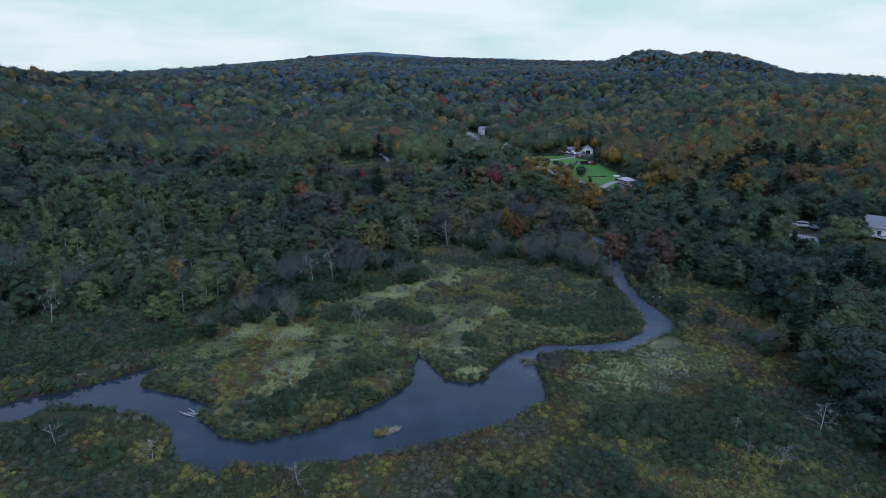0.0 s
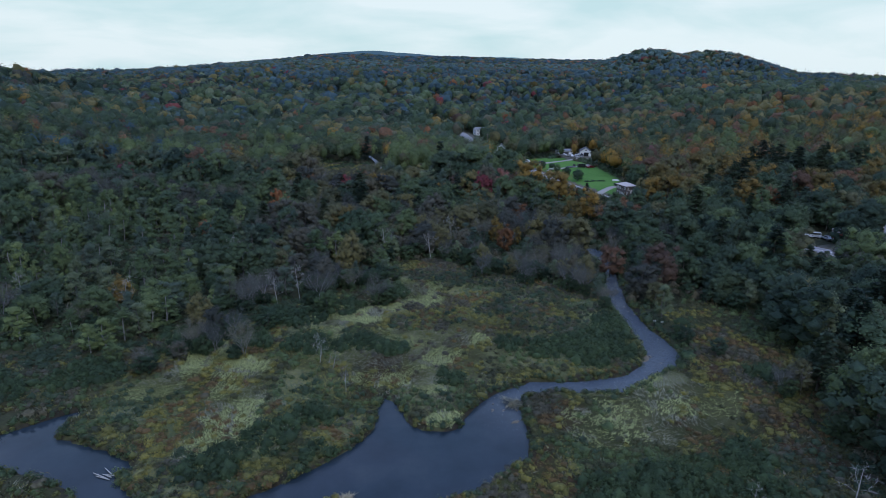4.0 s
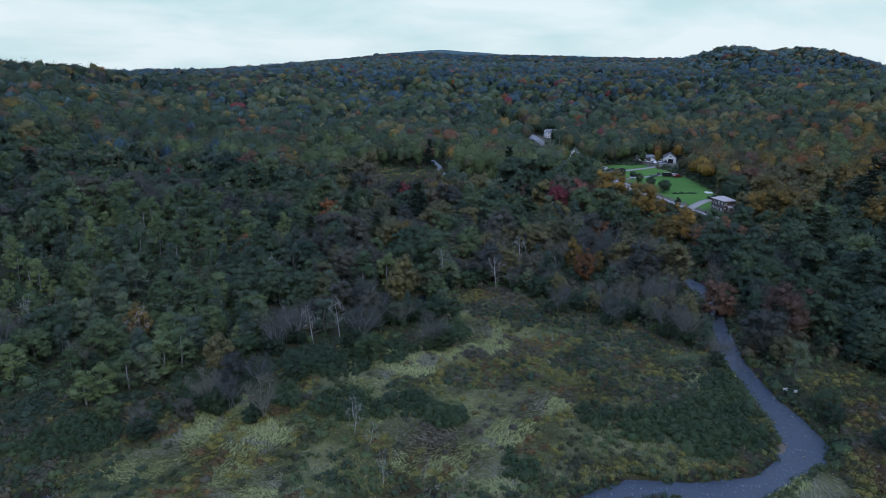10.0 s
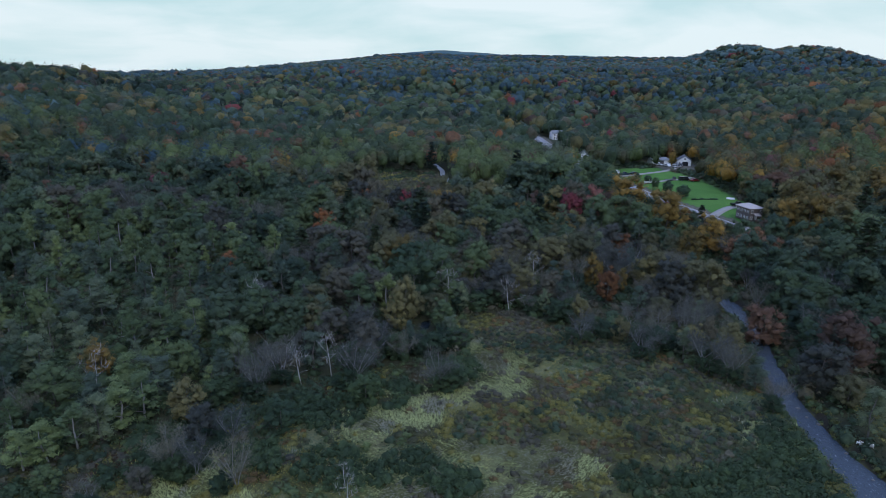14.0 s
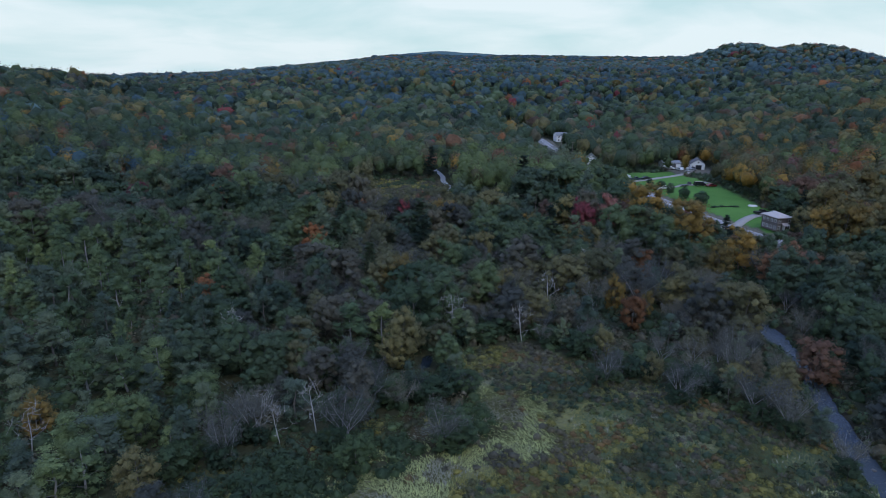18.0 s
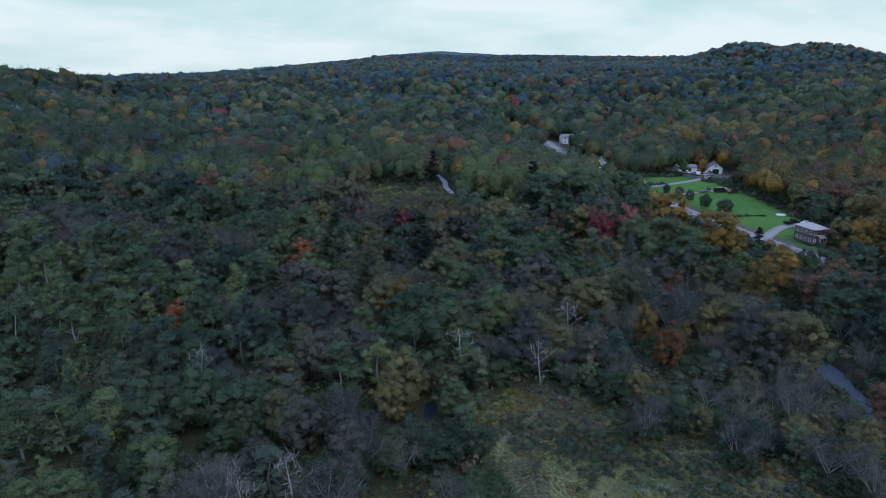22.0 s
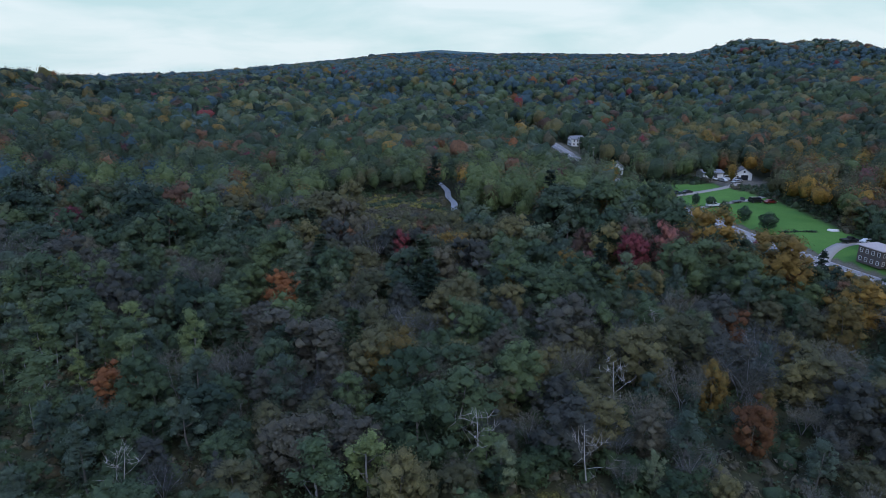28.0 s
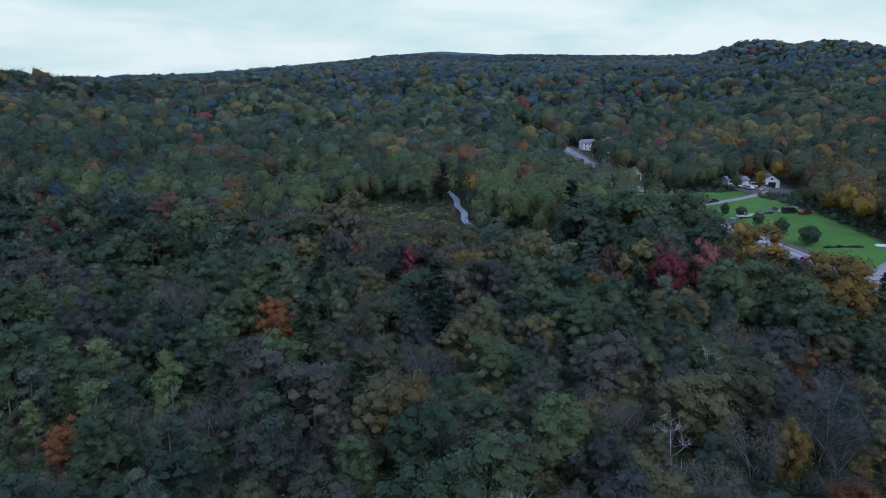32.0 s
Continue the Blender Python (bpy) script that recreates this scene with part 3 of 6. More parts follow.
# ---- ground: one sheet to the horizon ----
def steps(dense, lo, hi, edge_step, grow, most):
    """Grid lines: the dense ones, then wider and wider apart to lo and hi."""
    out = list(dense)
    s, v = edge_step, dense[-1]
    while v < hi:
        v, s = v + s, min(s * grow, most)
        out.append(v)
    s, v = edge_step, dense[0]
    low = []
    while v > lo:
        v, s = v - s, min(s * grow, most)
        low.append(v)
    return np.array(low[::-1] + out)


gx = steps(np.arange(-92, 86, 1.25), -4900, 4900, 1.8, 1.09, 45)
gy = steps(np.concatenate([np.arange(44, 196, 1.25), np.arange(196, 380, 3.0)]), -1500, 4900, 3.0, 1.06, 45)
GX, GY = np.meshgrid(gx, gy)
GZ = height(GX.ravel(), GY.ravel())
nx, ny = len(gx), len(gy)
idx = np.arange(nx * ny).reshape(ny, nx)
quads = np.stack([idx[:-1, :-1], idx[:-1, 1:], idx[1:, 1:], idx[1:, :-1]], -1).reshape(-1, 4)
ground_me = fast_mesh("ground", np.stack([GX.ravel(), GY.ravel(), GZ], 1), quads)
CV = cover(GX.ravel(), GY.ravel())
for key, value in (("meadow", (CV == 1) | ((CV == 4) & (GY.ravel() < 155))), ("shrub", CV == 2), ("lawn", CV == 3), ("yard", CV == 5), ("mud_shade", np.abs(inside_distance(GX.ravel(), GY.ravel(), RIVER)) < 0.7)):
    a = ground_me.attributes.new(key, "FLOAT", "POINT")
    a.data.foreach_set("value", value.astype(np.float32))
ground_me.polygons.foreach_set("use_smooth", np.ones(len(quads), bool))


def ground_material():
    m, n, l, p = node_mat("valley_ground")
    v = coords(n)

    def attr(k):
        a = n.new("ShaderNodeAttribute")
        a.attribute_name = k
        return a.outputs["Fac"]

    patch = noise_node(n, l, v, 0.075, 4.0, 0.6)
    fine = noise_node(n, l, v, 1.3, 6.0, 0.75)
    blade = noise_node(n, l, v, 5.0, 4.0, 0.8)
    grass = ramp_node(n, l, patch, [(0.34, (0.060, 0.045, 0.022)), (0.44, (0.085, 0.088, 0.034)), (0.54, (0.135, 0.145, 0.060)), (0.63, (0.21, 0.21, 0.105)),
                                    (0.74, (0.09, 0.10, 0.042))])
    grass = mix_node(n, l, 0.75, grass, ramp_node(n, l, fine, [(0.3, (0.35, 0.36, 0.34)), (0.62, (1, 1, 1)), (0.8, (1.35, 1.3, 1.15))]), "MULTIPLY")
    floor = ramp_node(n, l, fine, [(0.3, (0.026, 0.028, 0.016)), (0.6, (0.050, 0.054, 0.028)), (0.8, (0.08, 0.066, 0.036))])
    brush = ramp_node(n, l, patch, [(0.36, (0.068, 0.042, 0.024)), (0.48, (0.055, 0.062, 0.026)), (0.62, (0.10, 0.10, 0.045))])
    brush = mix_node(n, l, 0.8, brush, ramp_node(n, l, fine, [(0.3, (0.3, 0.3, 0.3)), (0.7, (1.1, 1.1, 1.0))]), "MULTIPLY")
    turf = ramp_node(n, l, patch, [(0.35, (0.066, 0.158, 0.034)), (0.65, (0.095, 0.205, 0.046))])
    turf = mix_node(n, l, 0.35, turf, ramp_node(n, l, blade, [(0.3, (0.6, 0.6, 0.6)), (0.7, (1.1, 1.1, 1.1))]), "MULTIPLY")
    col = mix_node(n, l, attr("shrub"), floor, brush)
    col = mix_node(n, l, attr("meadow"), col, grass)
    col = mix_node(n, l, attr("lawn"), col, turf)
    col = mix_node(n, l, attr("yard"), col, ramp_node(n, l, fine, [(0.3, (0.07, 0.065, 0.05)), (0.7, (0.17, 0.16, 0.13))]))
    # bank strip: mud, with the undercut's shade put into the dark colour
    col = mix_node(n, l, attr("mud_shade"), col, ramp_node(n, l, fine, [(0.3, (0.016, 0.014, 0.011)), (0.7, (0.045, 0.040, 0.028))]))
    l.new(col, p.inputs["Base Color"])
    p.inputs["Roughness"].default_value = 0.95
    p.inputs["Specular IOR Level"].default_value = 0.1
    bump_node(n, l, fine, 0.6, 0.25, p)
    return m


ground_me.materials.append(ground_material())
ground = tagged(new("ground", ground_me), "marshy valley floor and wooded hills of grass and leaf litter", "ground", kind="structure")


# ---- water ----
def water_material(name, ripple, rough, still=(0.57, (0, 0, 0)), broken=(0.72, (1, 1, 1))):
    m, n, l, p = node_mat(name)
    v = coords(n)
    depth = noise_node(n, l, v, 0.11, 5.0, 0.6)
    col = ramp_node(n, l, depth, [(0.34, (0.014, 0.023, 0.030)), (0.52, (0.020, 0.031, 0.040)), (0.68, (0.029, 0.041, 0.048))])
    p.inputs["IOR"].default_value = 1.33
    a = n.new("ShaderNodeAttribute")
    a.attribute_name = "riffle"
    stretch = n.new("ShaderNodeMapping")
    stretch.inputs["Scale"].default_value = (1.0, 0.45, 1.0)
    l.new(v, stretch.inputs[0])
    foam = ramp_node(n, l, noise_node(n, l, stretch.outputs[0], 3.0, 7.0, 0.8), [still, broken])
    fm = n.new("ShaderNodeMath")
    fm.operation = "MULTIPLY"
    l.new(foam, fm.inputs[0])
    l.new(a.outputs["Fac"], fm.inputs[1])
    # riffles lightened in colour: shallow bottom plus painted-in sky reflection
    shoal_sheen = mix_node(n, l, a.outputs["Fac"], col, (0.054, 0.070, 0.086))
    l.new(mix_node(n, l, fm.outputs[0], shoal_sheen, (0.36, 0.39, 0.43)), p.inputs["Base Color"])
    wave = noise_node(n, l, v, 1.6, 6.0, 0.7)
    slow = noise_node(n, l, v, 0.35, 2.0)
    mm = n.new("ShaderNodeMath")
    mm.operation = "MULTIPLY"
    l.new(wave, mm.inputs[0])
    l.new(a.outputs["Fac"], mm.inputs[1])
    ad = n.new("ShaderNodeMath")
    ad.operation = "MULTIPLY_ADD"
    l.new(slow, ad.inputs[0])
    ad.inputs[1].default_value = 0.03
    l.new(mm.outputs[0], ad.inputs[2])
    r = n.new("ShaderNodeMath")
    r.operation = "MULTIPLY_ADD"
    l.new(a.outputs["Fac"], r.inputs[0])
    r.inputs[1].default_value, r.inputs[2].default_value = 0.22, rough
    l.new(r.outputs[0], p.inputs["Roughness"])
    bump_node(n, l, ad.outputs[0], ripple, 0.35, p)
    return m


wx, wy = np.arange(-152, 72, 2.0), np.arange(42, 196, 2.0)
WX, WY = np.meshgrid(wx, wy)
wi = np.arange(WX.size).reshape(WX.shape)
water_me = fast_mesh("river_water", np.stack([WX.ravel(), WY.ravel(), 0 * WX.ravel()], 1),
                     np.stack([wi[:-1, :-1], wi[:-1, 1:], wi[1:, 1:], wi[1:, :-1]], -1).reshape(-1, 4))
at = water_me.attributes.new("riffle", "FLOAT", "POINT")
rif = smooth((WX.ravel() - 8) / 14) * smooth((WY.ravel() - 88) / 16)
at.data.foreach_set("value", rif.astype(np.float32))
MAT["water"] = water_material("river_water", 0.4, 0.03)
water_me.materials.append(MAT["water"])
water = tagged(new("water", water_me), "still dark river pool running into a rippled channel", "water", kind="structure")


def ribbon(line, width, level, lift, each=3.0, thick=0.0):
    """A strip along a line in the plan, of the given width and height."""
    pts = []
    for (ax, ay), (bx, by) in zip(line, line[1:]):
        k = max(1, int(math.hypot(bx - ax, by - ay) / each))
        pts += [(ax + (bx - ax) * s / k, ay + (by - ay) * s / k) for s in range(k)]
    pts = np.array(pts + [line[-1]], float)
    for _ in range(6):
        pts[1:-1] = (pts[:-2] + 2 * pts[1:-1] + pts[2:]) / 4
    d = np.gradient(pts, axis=0)
    d /= np.linalg.norm(d, axis=1, keepdims=True)
    side = np.stack([d[:, 1], -d[:, 0]], 1)
    rows = []
    for off in width:
        q = pts + side * off
        rows.append(np.stack([q[:, 0], q[:, 1], level(pts[:, 0], pts[:, 1]) + lift], 1))
    k = len(pts)
    v = np.concatenate(rows)
    if thick:
        for r in (rows[0], rows[-1]):
            v = np.concatenate([v, r - (0, 0, thick)])
    i = np.arange(k - 1)
    f = [np.stack([i + a * k, i + 1 + a * k, i + 1 + (a + 1) * k, i + (a + 1) * k], 1) for a in range(len(width) - 1)]
    if thick:
        a, b, c, e = len(width), 0, len(width) - 1, len(width) + 1
        f.append(np.stack([i + a * k, i + 1 + a * k, i + 1 + b * k, i + b * k], 1))
        f.append(np.stack([i + c * k, i + 1 + c * k, i + 1 + e * k, i + e * k], 1))
    return fast_mesh("strip", v, np.concatenate(f)), pts


stream_me, _ = ribbon(STREAM[1:], (-1.15, 0, 1.15), lambda x, y: stream_level(y), 0.0, 2.0)
sa = stream_me.attributes.new("riffle", "FLOAT", "POINT")
across = np.array([w.co[1] for w in stream_me.vertices], np.float32)
sa.data.foreach_set("value", (0.2 + 0.75 * (across > 290)).astype(np.float32))
MAT["white_water"] = water_material("shallow_stream", 0.6, 0.12, (0.34, (0, 0, 0)), (0.52, (1, 1, 1)))
stream_me.materials.append(MAT["white_water"])
tagged(new("stream", stream_me), "narrow stony stream winding through the trees", "stream", kind="structure")

# ---- road ----
MAT["asphalt"] = rough_mat("asphalt_worn", (0.20, 0.20, 0.205), (0.27, 0.27, 0.27), 1.2, 0.9, 0.15)
MAT["gravel"] = rough_mat("gravel_drive", (0.24, 0.225, 0.20), (0.34, 0.32, 0.29), 3.0, 0.95, 0.4)
MAT["line"] = rough_mat("road_paint", (0.6, 0.58, 0.5), (0.72, 0.7, 0.66), 2.0, 0.7, 0.1)
road_me, road_pts = ribbon(ROAD, (-3.4, 0, 3.4), road_level, 0.12, 3.0, 0.5)
road_me.materials.append(MAT["asphalt"])
road = tagged(new("road", road_me), "pale worn two-lane asphalt road through the valley", "road", kind="structure")

# ---- far ridges behind the forest ----
def ridge_backdrop(name, y, profile, colour, label):
    xs = np.linspace(profile[0][0], profile[-1][0], 120)
    zs = np.interp(xs, [p[0] for p in profile], [p[1] for p in profile]) + 4 * (vnoise(xs, 0 * xs, 60, 4) - 0.5)
    k = len(xs)
    v = np.concatenate([np.stack([xs, 0 * xs + y, 0 * xs - 220], 1), np.stack([xs, 0 * xs + y + 60, zs], 1)])
    i = np.arange(k - 1)
    me = fast_mesh(name, v, np.stack([i, i + 1, i + 1 + k, i + k], 1))
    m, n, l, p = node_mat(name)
    # the ridge glows by itself, with the haze mixed into its colour
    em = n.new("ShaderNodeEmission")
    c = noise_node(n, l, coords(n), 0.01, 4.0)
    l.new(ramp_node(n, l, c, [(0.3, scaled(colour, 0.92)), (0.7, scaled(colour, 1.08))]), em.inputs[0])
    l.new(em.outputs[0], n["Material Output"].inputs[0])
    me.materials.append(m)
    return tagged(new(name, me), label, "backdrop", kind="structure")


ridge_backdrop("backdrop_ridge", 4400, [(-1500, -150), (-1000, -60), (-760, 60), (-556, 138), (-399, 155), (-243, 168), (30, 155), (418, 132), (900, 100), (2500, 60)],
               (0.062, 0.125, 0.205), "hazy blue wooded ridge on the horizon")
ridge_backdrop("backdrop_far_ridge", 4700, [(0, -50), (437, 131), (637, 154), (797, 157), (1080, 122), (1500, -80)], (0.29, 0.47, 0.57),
               "pale blue mountain with haze in its glow colour")


# ---- forest ----
def seen(x, y, margin=12.0):
    """The part of the valley that the flight overlooks."""
    return ((x > -0.70 * (y + 4) - 16 - margin) | (x > -0.80 * (y - 22) - margin)) & (x < 0.84 * (y + 4) + 10 + margin) & (y > 20)


rng = np.random.RandomState(5)


def scatter(x0, x1, y0, y1, gap, jitter=0.42):
    gx_, gy_ = np.meshgrid(np.arange(x0, x1, gap, dtype=float), np.arange(y0, y1, gap, dtype=float))
    gx_[::2] += gap / 2
    x = gx_.ravel() + rng.uniform(-jitter, jitter, gx_.size) * gap
    y = gy_.ravel() + rng.uniform(-jitter, jitter, gx_.size) * gap
    return x, y


NEAR_Y = 300.0
CLEAR = []  # places kept free: x, y, radius


def free(x, y):
    ok = np.ones(x.shape, bool)
    for cx, cy, r in CLEAR:
        ok &= (x - cx) ** 2 + (y - cy) ** 2 > r * r
    return ok


LANDMARKS = [
    # kind, x, y, size, wide
    ("orange_maple", 29, 186, 0.85, 0.85), ("yellow_maple", 33.5, 193, 0.62, 0.7), ("yellow_maple", 28, 197, 0.85, 0.75), ("young_birch", 25.8, 238, 0.75, 1.2),
    ("rusty_oak", 62.5, 154, 1.15, 1.1), ("orange_maple", -44.5, 230, 0.9, 1.1), ("red_maple", 31, 256, 1.15, 0.85), ("salmon_maple", 39, 257.5, 1.2, 0.75), ("mauve_tree", 33, 263, 1.3, 0.9),
    ("rusty_oak", 43.6, 260, 1.1, 0.9), ("salmon_maple", 21, 258, 0.75, 0.75), ("olive_ash", 49, 250, 1.1, 1.1), ("yellow_maple", 50, 262, 1.5, 1.2), ("red_maple", -24, 262, 0.8, 0.9), ("rusty_oak", -17, 264, 0.8, 1.0),
    ("yellow_maple", 58.6, 243, 1.55, 1.2), ("yellow_maple", 66, 226, 1.1, 1.2), ("green_maple", 52, 232, 0.9, 1.1), ("orange_maple", 41.5, 229.5, 0.62, 0.8), ("orange_maple", 38.5, 217, 0.78, 1.0),
    ("yellow_maple", 57, 216, 1.0, 1.1), ("young_birch", -24, 172, 1.0, 1.5), ("young_birch", -19, 176, 0.95, 1.3), ("young_birch", -68, 191, 1.1, 1.4), ("young_birch", -74, 186, 1.0, 1.3),
    ("young_birch", -62, 155, 1.0, 1.3), ("young_birch", -58, 120, 0.62, 1.5), ("young_birch", -56, 122, 0.68, 1.4), ("young_birch", -54, 125, 0.72, 1.5), ("sage_willow", -52, 127, 0.75, 1.4),
    ("young_birch", -51, 130, 0.78, 1.5), ("young_birch", -49, 133, 0.8, 1.5), ("sage_willow", -49, 138, 0.85, 1.5), ("young_birch", -53, 137, 0.85, 1.4), ("sage_willow", -56, 133, 0.7, 1.4),
    ("green_maple", -48, 144, 0.8, 1.0), ("young_birch", -57, 157, 0.9, 1.4), ("young_birch", -53, 160, 0.85, 1.5), ("sage_willow", -60, 157, 0.9, 1.4), ("sage_willow", -74, 165, 0.95, 1.5),
    ("sage_willow", -76, 160, 0.9, 1.5), ("young_birch", -74, 126, 0.7, 1.5), ("young_birch", -84, 131, 0.75, 1.4), ("sage_willow", -80, 140, 0.7, 1.3), ("young_birch", -92, 140, 0.8, 1.4),
    ("olive_ash", -42, 132, 0.7, 1.0), ("bare_alder", -46, 114, 0.45, 1.2), ("mauve_tree", -41, 117, 0.42, 1.0), ("bare_alder", -40, 122, 0.7, 1.1),
    ("mauve_tree", -38, 127, 0.6, 1.0), ("bare_alder", -34, 128, 0.6, 1.2), ("green_maple", -52, 116, 0.4, 1.1), ("bare_alder", -35, 141, 0.85, 1.1), ("bare_alder", -33, 146, 0.95, 1.0),
    ("sage_willow", -28, 150, 0.8, 1.4), ("sage_willow", 46, 149, 0.6, 1.4), ("bare_alder", 43, 152, 0.85, 1.2), ("bare_alder", 46, 143, 0.6, 1.2), ("bare_alder", 40, 156, 0.8, 1.2),
    ("bare_alder", 66, 92, 0.55, 1.4), ("bare_alder", 70, 80, 0.5, 1.5), ("olive_ash", 67, 104, 0.6, 1.0), ("bare_alder", 64, 104, 0.6, 1.1), ("dark_maple", 72, 108, 0.6, 1.1),
    ("dark_maple", 60, 118, 0.4, 1.1), ("mauve_tree", 74, 76, 0.4, 1.2), ("bare_alder", 20, 166, 0.7, 1.2), ("bare_alder", 30, 160, 0.7, 1.2), ("orange_maple", 131.5, 225, 1.15, 0.9), ("red_maple", -115, 271, 1.0, 1.4),
    ("rusty_oak", 55, 168, 0.9, 1.1), ("dead_tree", -24.5, 147.5, 0.95, 1.0), ("dead_tree", -29, 145, 0.8, 1.0), ("dead_tree", -6.5, 182, 1.0, 1.3), ("dead_tree", -10, 105, 0.55, 0.9),
    ("dead_tree", -15.7, 115.5, 0.6, 1.0), ("dead_tree", -78, 118, 1.05, 0.8), ("dead_tree", -60, 139, 1.0, 0.9), ("dead_tree", 14, 196, 1.0, 1.1),
    ("dead_tree", 26, 216, 1.0, 1.0), ("dead_tree", -84, 144, 0.9, 0.8), ("dead_tree", -16.5, 119.5, 0.45, 1.0), ("dead_tree", -13, 113, 0.4, 1.2),
    ("dead_tree", -54.8, 75.6, 0.45, 1.3), ("dead_tree", -40.3, 72, 0.4, 1.4), ("dead_tree", 42.4, 69.8, 0.35, 1.0), ("dead_tree", 43.7, 76, 0.35, 1.0),
    ("dead_tree", 45.7, 67.8, 0.5, 1.1), ("dead_tree", 56.8, 75.8, 0.6, 1.4), ("dead_tree", 63.2, 77.2, 0.6, 1.4), ("dead_tree", 66.8, 102.6, 0.6, 1.3),
    ("dead_tree", -19.6, 66, 0.4, 1.5), ("dead_tree", -32.7, 146.5, 0.8, 1.2), ("dead_tree", -45.8, 172, 1.0, 0.9), ("dead_tree", 7, 180, 0.9, 1.2),
    ("white_pine", -26, 205, 0.9, 1.1), ("white_pine", -37, 220, 1.0, 1.2), ("white_pine", -45, 205, 0.8, 1.3), ("white_pine", -40, 243, 0.95, 1.1), ("white_pine", -21, 345, 1.1, 1.0), ("white_pine", 71.5, 250, 0.62, 1.1), ("white_pine", 65, 268, 0.35, 1.2),
    ("white_pine", 88, 238, 0.6, 1.1), ("green_maple", -9, 188, 1.1, 1.2), ("green_maple", -14, 183, 1.15, 1.2), ("green_maple", -16, 194, 1.1, 1.1),
    ("bare_alder", -30, 119, 0.72, 1.0), ("bare_alder", -36, 121, 0.65, 1.1), ("bare_alder", -20, 146, 0.9, 1.1),
    ("white_pine", -318, 531, 1.25, 1.0), ("white_pine", -300, 548, 0.95, 1.0), ("white_pine", -342, 520, 0.9, 1.0),
    ("lawn_tree", 71.5, 330, 0.44, 0.8), ("lawn_tree", 75.5, 327, 0.38, 1.15), ("lawn_tree", 75, 314, 0.50, 0.85), ("lawn_tree", 77.5, 305, 0.54, 0.95),
    ("lawn_tree", 80.5, 295.5, 0.56, 1.15),
]
for kind, x, y, size, wide in LANDMARKS:
    CLEAR.append((x, y, 4.0 * wide * size if kind != "dead_tree" else 1.5))
    if kind in ("red_maple", "salmon_maple", "yellow_maple", "orange_maple"):
        CLEAR.append((x - 0.25 * 7, y - 7, 4.4))
CLEAR += [(-10.2, 164, 3.2), (-10, 169, 3.2), (92.8, 264.5, 6), (57, 387, 9), (59, 398, 7), (56, 491, 11), (58, 503, 9), (100, 354, 9), (98, 344, 6), (106, 362, 7), (136, 187, 5), (150, 186, 6), (156, 180, 9), (163, 186, 8), (141, 200, 4), (129, 211, 3.5), (131, 200, 5), (137, 199, 4), (85, 205, 3.2), (82, 199, 3), (31, 533, 9)]


def choose(x, y, r1, r2):
    """The kind of tree that grows at a place: stands of one kind, with some mixture."""
    n1, n2, n3 = vnoise(x, y, 26, 8), vnoise(x, y, 40, 9), vnoise(x, y, 19, 10)
    pick = lambda *some: some[int(r2 * len(some) * 0.9999)]
    if r1 > 0.993:
        return pick("red_maple", "orange_maple", "salmon_maple", "yellow_maple")
    if x < -34 and y < 250:
        birches = max(1 - math.hypot(x + 52, y - 134) / 18, 1 - math.hypot(x + 88, y - 168) / 30, 1 - math.hypot(x + 100, y - 205) / 30, 1 - math.hypot(x + 68, y - 196) / 20,
                      1 - math.hypot(x + 62, y - 152) / 17)
        if birches + 0.9 * (n3 - 0.5) > 0.06:
            return pick("young_birch", "sage_willow", "young_birch", "sage_willow", "young_birch", "green_maple")
        if n1 > 0.5:
            return pick("sage_willow", "green_maple", "dark_maple", "bare_alder", "green_maple")
        return pick("dark_maple", "mauve_tree", "bare_alder", "sage_willow", "green_maple", "mauve_tree", "bare_alder")
    if y < 226 and x < 58:
        grey = n1 + 0.55 * smooth((x + 12) / 30) * (y < 215) + 0.25 * (y < 160) + 0.35 * (r1 - 0.5)
        if grey > 0.74:
            return pick("bare_alder", "bare_alder", "bare_alder", "mauve_tree", "sage_willow", "olive_ash")
        if n3 > 0.6:
            return pick("olive_ash", "mauve_tree", "bare_alder")
        return pick("green_maple", "sage_willow", "mauve_tree", "olive_ash", "green_maple", "sage_willow", "bare_alder")
    if x > 95 and y > 215:
        return pick("yellow_maple", "olive_ash", "yellow_maple", "dark_maple", "rusty_oak", "olive_ash", "yellow_maple") if n2 > 0.36 else pick("dark_maple", "green_maple", "white_pine")
    if x > 52 and y < 205:
        return pick("dark_maple", "green_maple", "dark_maple", "white_pine", "green_maple", "sage_willow", "dark_maple", "olive_ash") if n1 > 0.34 else pick("dark_maple", "bare_alder", "green_maple", "dark_maple")
    if x > 52:
        return pick("dark_maple", "green_maple", "olive_ash", "green_maple", "dark_maple", "sage_willow", "yellow_maple") if n1 > 0.36 else pick("dark_maple", "olive_ash", "green_maple", "bare_alder", "dark_maple", "sage_willow", "rusty_oak", "green_maple")
    if r1 > 0.93:
        return pick("yellow_maple", "rusty_oak")
    if n3 > 0.72:
        return pick("white_pine", "dark_maple")
    if n2 < 0.33:
        return pick("mauve_tree", "bare_alder", "olive_ash")
    return pick("green_maple", "sage_willow", "green_maple", "olive_ash", "sage_willow") if n1 > 0.45 else pick("dark_maple", "green_maple", "sage_willow", "green_maple")


